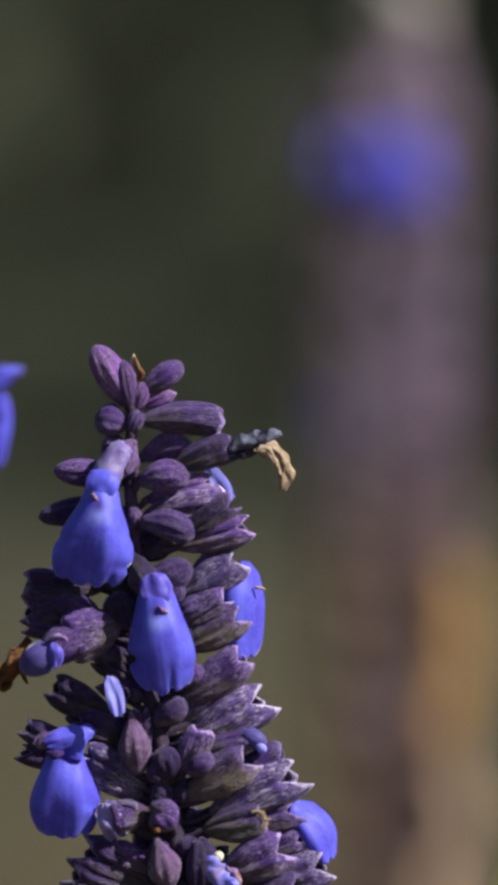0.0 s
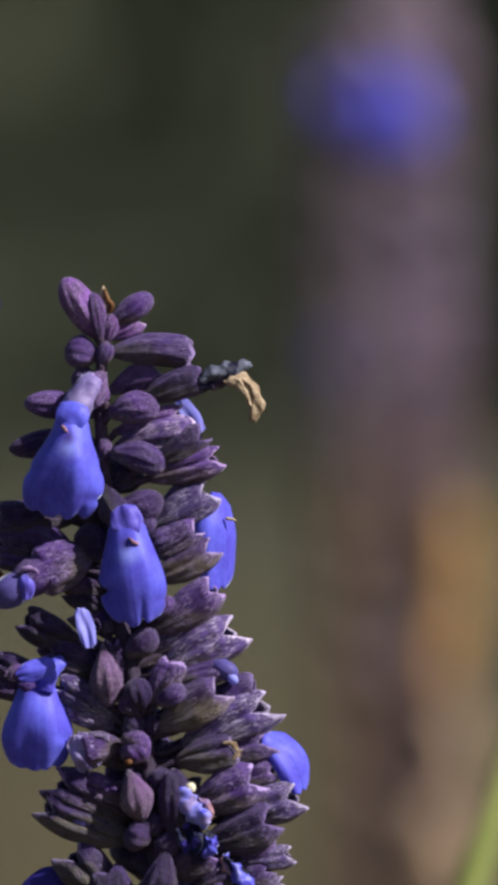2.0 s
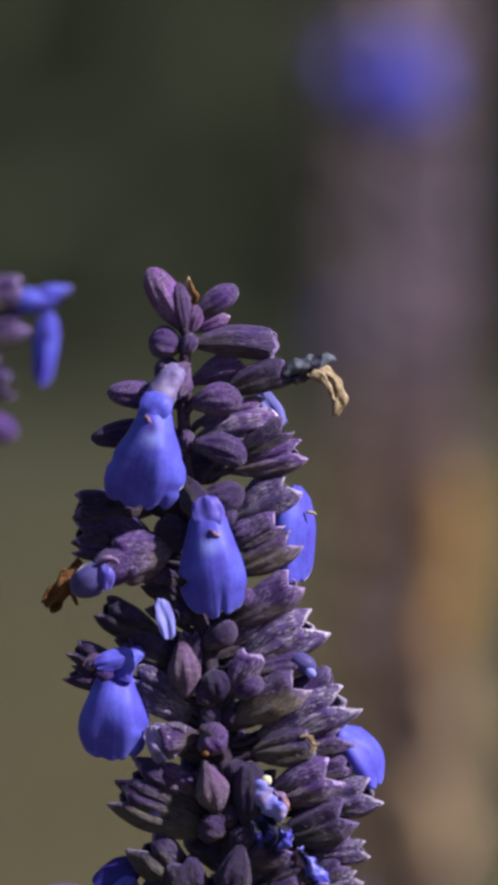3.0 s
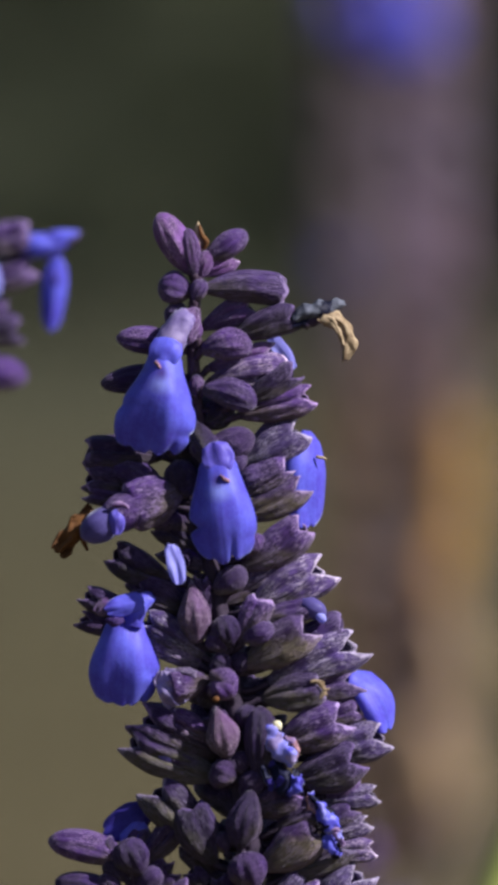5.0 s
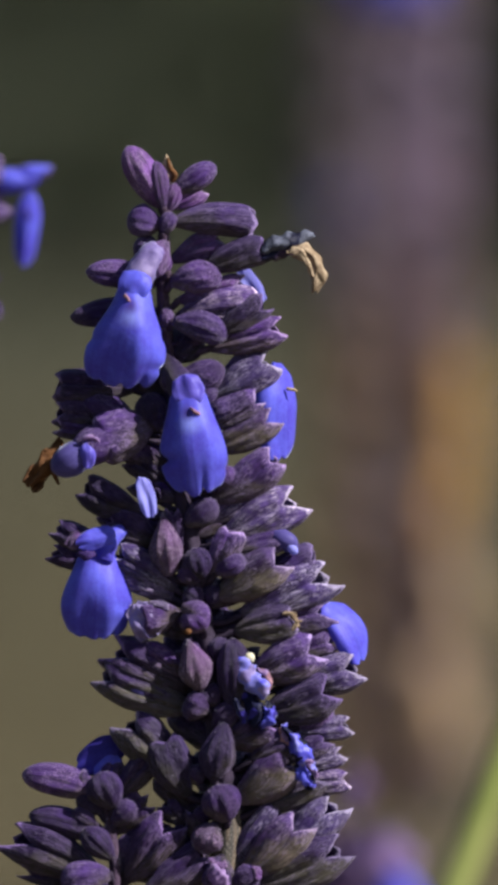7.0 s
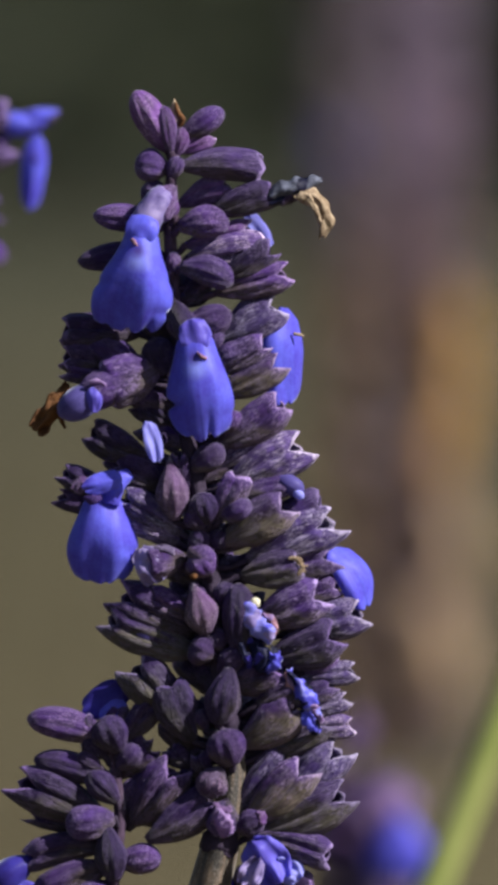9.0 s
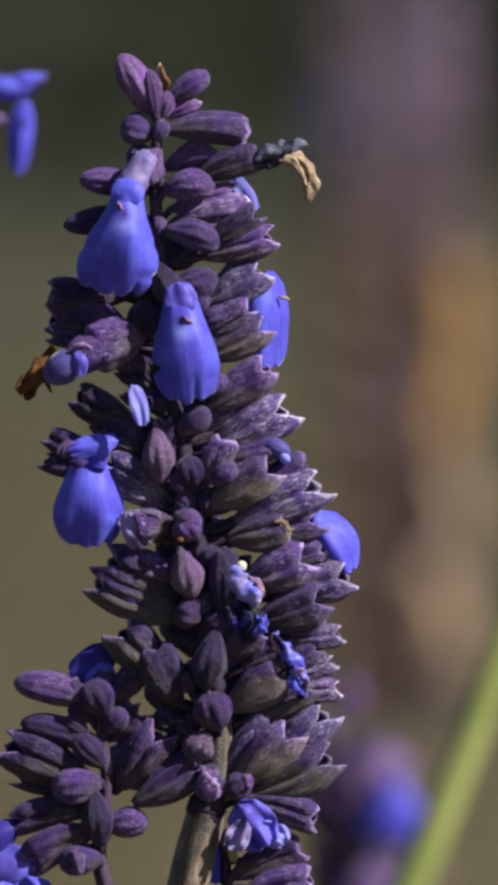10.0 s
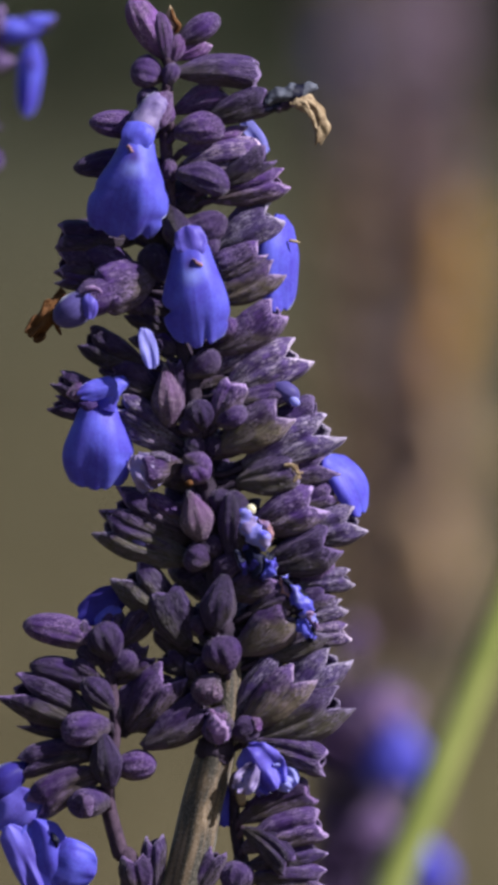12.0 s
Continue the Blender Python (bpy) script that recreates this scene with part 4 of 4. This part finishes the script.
    while y < 1430:
        grow = min(1.0, (y - 380) / 500)
        c = p.axis(y)
        for k in range(4):
            a = math.pi * (0.12 + 0.25 * k + r.uniform(-0.05, 0.05))
            reach = (60 + 75 * grow) * r.uniform(0.85, 1.1)
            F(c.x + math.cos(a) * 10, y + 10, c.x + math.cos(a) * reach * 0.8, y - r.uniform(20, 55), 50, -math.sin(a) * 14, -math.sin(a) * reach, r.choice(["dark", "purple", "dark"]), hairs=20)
        y += 62
    return p


def left_branch():
    """The small side spike beside the main stem."""
    bottom = to_ground(-320, 1.0)
    p = Plant("sage_side_spike", "small plum sage side spike with mostly closed buds", "flower", 1.0, foot_of(-340, bottom, 10, 1.0), "sage spikes")
    make_stem(p, [Joint(190, 1245, 8, 7), Joint(205, 1330, 8, 9), Joint(215, 1420, 8, 10), Joint(204, 1500, 8, 11), Joint(202, 1560, 8, 13), Joint(222, 1640, 8, 14),
                  Joint(238, 1720, 8, 15), Joint(160, 2300, 8, 18), Joint(-100, 4000, 8, 24), Joint(-340, bottom, 10, 28)],
              STEM_PURPLE, 14, 700, label="thin downy purple stem")
    F = lambda *a, **k: floret(p, *a, **k)
    F(195, 1275, 50, 1240, 54, 10, 14, "purple", "bud", bend=4)
    F(205, 1352, 62, 1312, 52, 4, 8, "dark", "bud", bend=4)
    F(190, 1420, 12, 1345, 80, 0, 4, "dark", "calyx", bend=4, twist=0.0, teeth=1.0)
    F(200, 1425, 40, 1405, 42, -10, -8, "dark", "calyx", bend=-6)
    F(205, 1418, 118, 1432, 62, 24, 34, "purple", "bud")
    F(210, 1390, 158, 1338, 50, 20, 24, "dark", "bud")
    F(215, 1300, 182, 1240, 62, 20, 26, "dark", "bud")
    F(212, 1330, 248, 1290, 44, 14, 18, "dark", "bud")
    F(190, 1310, 150, 1275, 40, 10, 14, "dark", "bud")
    F(180, 1330, 140, 1305, 34, 14, 18, "dark", "bud")
    o = F(160, 1285, 152, 1230, 30, 14, 16, "green", "calyx", teeth=0.7)
    strand(p, o, [(158, 1260, 18, 5), (146, 1245, 20, 4), (132, 1240, 20, 2)], RUST, "withered_shred", "dry brown shred")
    o = F(205, 1260, 215, 1215, 40, -6, -8, "purple", "calyx")
    lip(p, o, 232, 1182, 150, 1232, 60, -10, 10, BLUE_DEEP, "petal", "deep violet-blue petal", neck=0.6, belly=0.4)
    lip(p, o, 215, 1205, 196, 1258, 52, -4, 8, BLUE, "petal_fold", "bright blue petal fold", neck=0.6)
    F(215, 1285, 288, 1200, 48, 2, 4, "dark", "calyx")
    F(226, 1440, 276, 1326, 60, -12, -8, "dark", "calyx", stalk=False)
    F(214, 1345, 274, 1286, 54, -8, -8, "dark", "calyx")
    F(216, 1390, 258, 1352, 44, -6, -6, "purple", "bud")
    F(218, 1330, 262, 1268, 42, -4, -4, "dark", "calyx")
    F(205, 1530, 188, 1420, 60, 24, 30, "dark", "drop")
    F(210, 1496, 288, 1486, 54, 14, 20, "purple", "bud")
    o = F(200, 1470, 30, 1500, 56, 6, 10, "dark", "calyx", bend=14)
    knob(p, o, 60, 1490, -20, 1545, 60, 4, 6, BLUE_DEEP, "tube", "violet-blue flower tube")
    F(198, 1500, 60, 1572, 66, 12, 18, "dark", "calyx", bend=10)
    o = F(205, 1555, 128, 1558, 56, 24, 30, "purple", "bud")
    strand(p, o, [(152, 1545, 48, 8), (164, 1558, 56, 14), (162, 1576, 50, 9)], BUD_MATS["pink"], "closed_petals", "rosy lilac folded petals", seg=14, rough=6)
    o = F(150, 1520, 70, 1560, 50, -4, 4, "dark", "calyx", bend=4)
    lip(p, o, 76, 1540, 10, 1606, 78, 20, 12, BLUE_DUSK, "hood", "dusky blue hooded upper lip", neck=0.7, belly=0.5, ripple=3)
    lip(p, o, 70, 1586, 112, 1730, 104, 24, 18, BLUE, neck=0.7, belly=0.5, ripple=6)
    lip(p, o, 24, 1596, 84, 1724, 54, 30, 10, BLUE_DUSK, "petal", "violet-blue side petal", neck=0.85, belly=0.4, ripple=5, notches=())
    strand(p, o, [(104, 1612, 40, 3), (109, 1622, 44, 6), (110, 1634, 40, 3)], INK, "anther", "dark anther", rough=3)
    lip(p, o, 100, 1658, 182, 1676, 92, 30, 18, BLUE, "side_lobe", "rounded blue side lobe", neck=0.75, belly=0.3, ripple=3, notches=())
    # shoots that rise from below
    F(285, 1720, 286, 1610, 46, 2, 4, "purple", "calyx", bend=3)
    F(262, 1730, 244, 1645, 54, 14, 20, "dark", "calyx")
    return p


def right_branch():
    """The young side spike that shows behind the main stem."""
    bottom = to_ground(-280, 1.0)
    p = Plant("sage_side_spike", "low sage side spike with a crumpled blue blossom", "flower", 1.0, foot_of(-280, bottom, -30, 1.0), "sage spikes")
    make_stem(p, [Joint(424, 1525, -24, 7), Joint(428, 1600, -24, 10), Joint(440, 1680, -24, 13), Joint(430, 1800, -26, 16), Joint(300, 2300, -28, 20), Joint(0, 4000, -30, 26),
                  Joint(-280, bottom, -30, 30)], STEM_DARK, 14, 300, label="thin purple stem")
    F = lambda *a, **k: floret(p, *a, **k)
    o = F(425, 1545, 445, 1505, 40, -20, -18, "pale", "calyx")
    lip(p, o, 446, 1458, 502, 1532, 84, 30, 14, BLUE_DUSK, "petal", "crumpled bright blue petal", neck=0.7, belly=0.5, ripple=10)
    lip(p, o, 494, 1490, 532, 1528, 50, 20, 8, BLUE_PALE, "petal_fold", "pale blue petal fold", neck=0.7, ripple=7, notches=())
    lip(p, o, 462, 1486, 436, 1540, 44, 44, 8, LILAC, "petal_fold", "lilac petal fold", neck=0.6, ripple=9)
    lip(p, o, 412, 1520, 408, 1600, 40, -30, 8, BLUE, "side_lobe", "blue petal behind the stem", neck=0.6)
    knob(p, o, 445, 1455, 470, 1470, 30, -14, -10, CALYX_PINK, "tube", "rosy flower tube")
    knob(p, o, 432, 1524, 441, 1562, 18, 0, 4, TAN, "withered_petal", "dry tan withered petal")
    F(490, 1545, 540, 1505, 46, -24, -26, "pale", "calyx")
    F(435, 1588, 568, 1530, 62, -8, -8, "dark", "calyx", bend=8, teeth=0.25)
    F(440, 1640, 588, 1592, 70, -6, -6, "purple", "calyx", bend=10, teeth=0.25)
    F(442, 1602, 526, 1676, 50, 6, 12, "dark", "calyx", bend=8, teeth=0.3)
    F(445, 1670, 592, 1634, 46, -12, -12, "purple", "calyx")
    F(445, 1690, 596, 1688, 50, -10, -10, "purple", "calyx")
    F(350, 1730, 400, 1636, 46, 10, 12, "dark", "calyx", stalk=False)
    F(420, 1720, 440, 1660, 60, 0, 4, "purple", "bud")
    return p


def neighbour_spike():
    """The spike whose blossoms reach in from the side, a little farther off."""
    dist = 1.06
    bottom = to_ground(-400, dist)
    p = Plant("sage_spike", "neighbouring sage spike with a side-on blue blossom", "flower", dist, foot_of(-520, bottom, 0, dist), "sage spikes")
    p.shift = Vector((-15, 0, 0))
    make_stem(p, [Joint(-95, -120, 0, 9), Joint(-90, 100, 0, 11), Joint(-88, 300, 0, 14), Joint(-95, 600, 0, 17), Joint(-130, 1200, 0, 22), Joint(-200, 2200, 0, 30), Joint(-520, bottom, 0, 40)],
              STEM, 16, 300, label="ribbed grey-brown downy stem")
    F = lambda *a, **k: floret(p, *a, **k)
    o = F(-80, 205, 45, 172, 62, 0, 0, "purple", "calyx", bend=8, teeth=0.3)
    F(-75, 262, 50, 225, 56, -6, -8, "purple", "calyx", bend=-4)
    knob(p, o, 0, 190, 112, 186, 46, 2, 2, BLUE, "hood", "blue hooded upper lip", kind="drop")
    knob(p, o, 50, 182, 126, 164, 30, 4, 4, BLUE, "upper_lip", "blue pointed upper lip", kind="drop")
    strand(p, o, [(100, 185, 4, 6), (115, 176, 4, 5), (124, 163, 4, 2)], CALYX_PALE, "style", "pale lilac lip edge")
    lip(p, o, 82, 205, 70, 342, 46, 4, 14, BLUE, neck=0.6, belly=0.35, notches=())
    knob(p, o, 70, 236, 82, 258, 12, 21, 21, BLUE_DEEP, "petal_mark", "deep blue mark", flat=0.4)
    o = F(-80, 240, -30, 250, 50, 20, 26, "purple", "calyx")
    lip(p, o, -45, 205, -40, 285, 50, 30, 10, BLUE_PALE, neck=0.6)
    F(-85, 350, 24, 338, 60, -4, -6, "dark", "calyx", bend=4)
    F(-85, 330, 5, 300, 50, -10, -12, "purple", "calyx")
    F(-88, 432, 30, 418, 62, 2, 4, "purple", "bud", bend=8)
    F(-92, 0, -150, -40, 50, 0, 0, "purple", "bud")
    F(-94, -90, -100, -150, 46, 0, 0, "pink", "bud")
    F(-94, 120, -170, 90, 54, 0, 0, "purple", "bud")
    F(-90, 250, -190, 230, 60, 0, 0, "purple", "calyx")
    F(-90, 380, -200, 360, 60, 0, 0, "dark", "calyx")
    F(-92, 520, -40, 500, 60, 4, 10, "purple", "bud")
    F(-95, 560, -200, 540, 60, 0, 0, "dark", "calyx")
    return p


# ---- the blurred spikes farther back ----
def unit_husk(kind, seed):
    v, f, u = husk(Vector((0, 0, 0)), Vector((0, 100, 0)), 46, kind, 6, seg=24, ribs=8, teeth=0.5, rnd=random.Random(seed))
    return v, f, u


UNIT_MESHES = {}


def far_floret(p, x0, y0, x1, y1, width, d0, d1, look_of, kind="calyx"):
    """A calyx of a spike out of focus: one shared mesh a kind and colour, turned and sized."""
    key = (look_of, kind)
    if key not in UNIT_MESHES:
        v, f, u = unit_husk(kind, 5)
        mesh = bpy.data.meshes.new("calyx" if kind == "calyx" else "bud")
        mesh.from_pydata(v, [], f)
        mesh.materials.append(MATS[look_of])
        layer = mesh.uv_layers.new(name="uv")
        for loop in mesh.loops:
            layer.data[loop.index].uv = u[loop.vertex_index]
        for q in mesh.polygons:
            q.use_smooth = True
        UNIT_MESHES[key] = mesh
    a, b = place(g(x0, y0, d0) + p.shift, p.dist), place(g(x1, y1, d1) + p.shift, p.dist)
    ob = new("calyx" if kind == "calyx" else "bud", UNIT_MESHES[key])
    ob.parent = p.root
    w = width * UNIT * p.dist / 46
    turn = (b - a).to_track_quat("Y", "Z").to_matrix().to_4x4()
    ob.matrix_basis = Matrix.Translation(a - p.foot) @ turn @ Matrix.Diagonal((w, (b - a).length / 100, w, 1))
    if HUSK_LABEL[look_of]:
        ob["label"] = HUSK_LABEL[look_of] if kind == "calyx" else HUSK_LABEL[look_of].replace("calyx", "bud")
    return ob


def back_spike():
    dist = 1.8
    bottom = to_ground(760, dist)
    p = Plant("sage_spike", "tall faded mauve and brown sage spike", "flower", dist, foot_of(790, bottom, 0, dist), "sage spikes")
    make_stem(p, [Joint(735, -530, 0, 8), Joint(716, -300, 0, 12), Joint(712, 200, 0, 16), Joint(712, 700, 0, 20), Joint(720, 1200, 0, 24), Joint(735, 1900, 0, 28), Joint(790, bottom, 0, 34)], STEM, 14, label="ribbed brown stem")
    r = random.Random(21)
    y = -500.0
    turn = 0.0
    while y < 1330:
        grow = min(1.0, max(0.0, (y + 400) / 130))
        number = 7 if y < 380 else 5
        for k in range(number):
            a = turn + k * 2 * math.pi / number
            reach = (44 + 108 * grow) * r.uniform(0.85, 1.1)
            middle = 690 + 45 * (1 - grow)
            x0, d0 = middle + 10 + math.cos(a) * 12, math.sin(a) * 12
            x1, d1 = middle + math.cos(a) * reach, math.sin(a) * reach
            if y < 330:
                look_of = r.choice(["mauve", "mauve", "mauve", "brown"])
            elif y < 420:
                look_of = r.choice(["mauve", "brown", "buff"])
            elif y < 800:
                look_of = r.choice(["brown", "mauve", "brown", "brown"])
            else:
                look_of = r.choice(["brown", "brown", "green"])
            far_floret(p, x0, y + r.uniform(-8, 8), x1, y - r.uniform(20, 60), 52 * (0.6 + 0.4 * grow), d0, d1, look_of, "calyx" if grow > 0.6 else "bud")
        turn += 0.47
        y += 36
    o = far_floret(p, 700, -200, 640, -230, 60, 20, 60, "purple")
    for x0, y0, x1, y1, w, d in ((730, -285, 722, -135, 104, 165), (668, -275, 672, -140, 96, 165), (600, -265, 588, -170, 64, 140)):
        lip(p, o, x0, y0, x1, y1, w, d, 25, BLUE_DUSK if x0 < 620 else BLUE)
    for x0, y0, x1, y1, w, d in ((722, -560, 690, -500, 70, 60), (738, -560, 750, -460, 70, 60), (690, -530, 668, -470, 56, 50)):
        lip(p, None, x0, y0, x1, y1, w, d, 14, PALE_LEAF, "dry_leaf", "pale dry leaf at the tip")
    o = far_floret(p, 690, 250, 620, 225, 60, 10, 40, "dark")
    lip(p, o, 596, 190, 590, 270, 54, 150, 12, BLUE_DEEP)
    for x0, y0, x1, y1, w, d in ((800, 480, 812, 610, 74, 110), (806, 590, 800, 740, 66, 120), (780, 700, 775, 840, 50, 120)):
        lip(p, None, x0, y0, x1, y1, w, d, 14, DRY_LEAF, "dry_leaf", "curled dry orange leaf")
    for x0, y0, x1, y1, w, d in ((795, 850, 800, 990, 64, 110), (765, 1010, 755, 1130, 80, 140), (790, 1080, 775, 1210, 76, 130)):
        lip(p, None, x0, y0, x1, y1, w, d, 18, TAN_LEAF, "dry_leaf", "curled dry tan leaf")
    # leaves added over the left half, setting its shade by their dull colour
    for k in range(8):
        lip(p, None, 606 - 26 * (k % 2), 410 + 104 * k, 600 + 22 * (k % 3), 530 + 104 * k, 104, 150, 12, BROWN_SHADE_LEAF, "dry_leaf", "added brown leaf that tones the shaded left side")
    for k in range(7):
        lip(p, None, 622 - 36 * (k % 2), -250 + 96 * k, 612 + 16 * (k % 3), -130 + 96 * k, 104, 150, 12, MAUVE_SHADE_LEAF, "dry_leaf", "added mauve leaf that tones the shaded left side")
    return p


def low_spike():
    dist = 1.25
    bottom = to_ground(640, dist)
    p = Plant("sage_spike", "low purple sage spike with blue blossoms", "flower", dist, foot_of(640, bottom, 0, dist), "sage spikes")
    p.shift = Vector((-16, 12, 0))
    make_stem(p, [Joint(652, 1215, 0, 6), Joint(655, 1400, 0, 12), Joint(655, 1600, 0, 16), Joint(650, 2000, 0, 22), Joint(640, bottom, 0, 28)], STEM, 14, label="ribbed brown stem")
    r = random.Random(5)
    y, turn = 1392.0, 0.3
    far_floret(p, 652, 1310, 655, 1244, 40, 10, 20, "pink", "bud")
    far_floret(p, 652, 1330, 622, 1275, 36, 10, 20, "purple", "bud")
    while y < 2000:
        grow = min(1.0, 0.8 + (y - 1392) / 300)
        for k in range(6):
            a = turn + k * math.pi / 3
            reach = 28 + 72 * grow * r.uniform(0.85, 1.1)
            # light mauve on the sunward half only: sunlight put into the choice of colour
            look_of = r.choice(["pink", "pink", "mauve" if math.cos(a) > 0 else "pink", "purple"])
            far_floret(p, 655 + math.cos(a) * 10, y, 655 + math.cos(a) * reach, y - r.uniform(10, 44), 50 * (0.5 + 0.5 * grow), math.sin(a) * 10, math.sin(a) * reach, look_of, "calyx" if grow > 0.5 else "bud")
        turn += 0.5
        y += 46
    o = far_floret(p, 680, 1440, 720, 1420, 50, 20, 50, "pink")
    lip(p, o, 724, 1420, 728, 1548, 118, 112, 24, BLUE)
    lip(p, o, 690, 1366, 716, 1440, 118, 116, 10, ROSE, "hood", "lilac hooded upper lip")
    o = far_floret(p, 690, 1650, 740, 1640, 50, 20, 50, "purple")
    lip(p, o, 770, 1630, 778, 1740, 104, 110, 24, BLUE)
    lip(p, o, 690, 1570, 690, 1650, 84, 112, 12, ROSE, "hood", "lilac hooded upper lip")
    return p


def green_stalk():
    dist = 1.18
    bottom = to_ground(300, dist)
    p = Plant("grass_stalk", "smooth bright green leaning stalk", "grass", dist, foot_of(-200, bottom, 0, dist))
    joints = [Joint(1112, 560, 0, 15), Joint(1002, 900, 0, 22), Joint(922, 1140, 0, 27), Joint(867, 1290, 0, 29), Joint(817, 1420, 0, 30), Joint(760, 1560, 0, 32), Joint(692, 1720, 0, 33),
              Joint(552, 2100, 0, 34), Joint(170, 3600, 0, 37), Joint(-200, bottom, 0, 41)]
    v, f, u = tube(curve_points(joints, 8), 14)
    p.part("blade", v, f, u, GREEN_BLADE, None, "smooth bright green stalk")
    return p


main_spike().coat()
left_branch().coat()
right_branch().coat()
neighbour_spike().coat()
back_spike()
low_spike()
green_stalk()
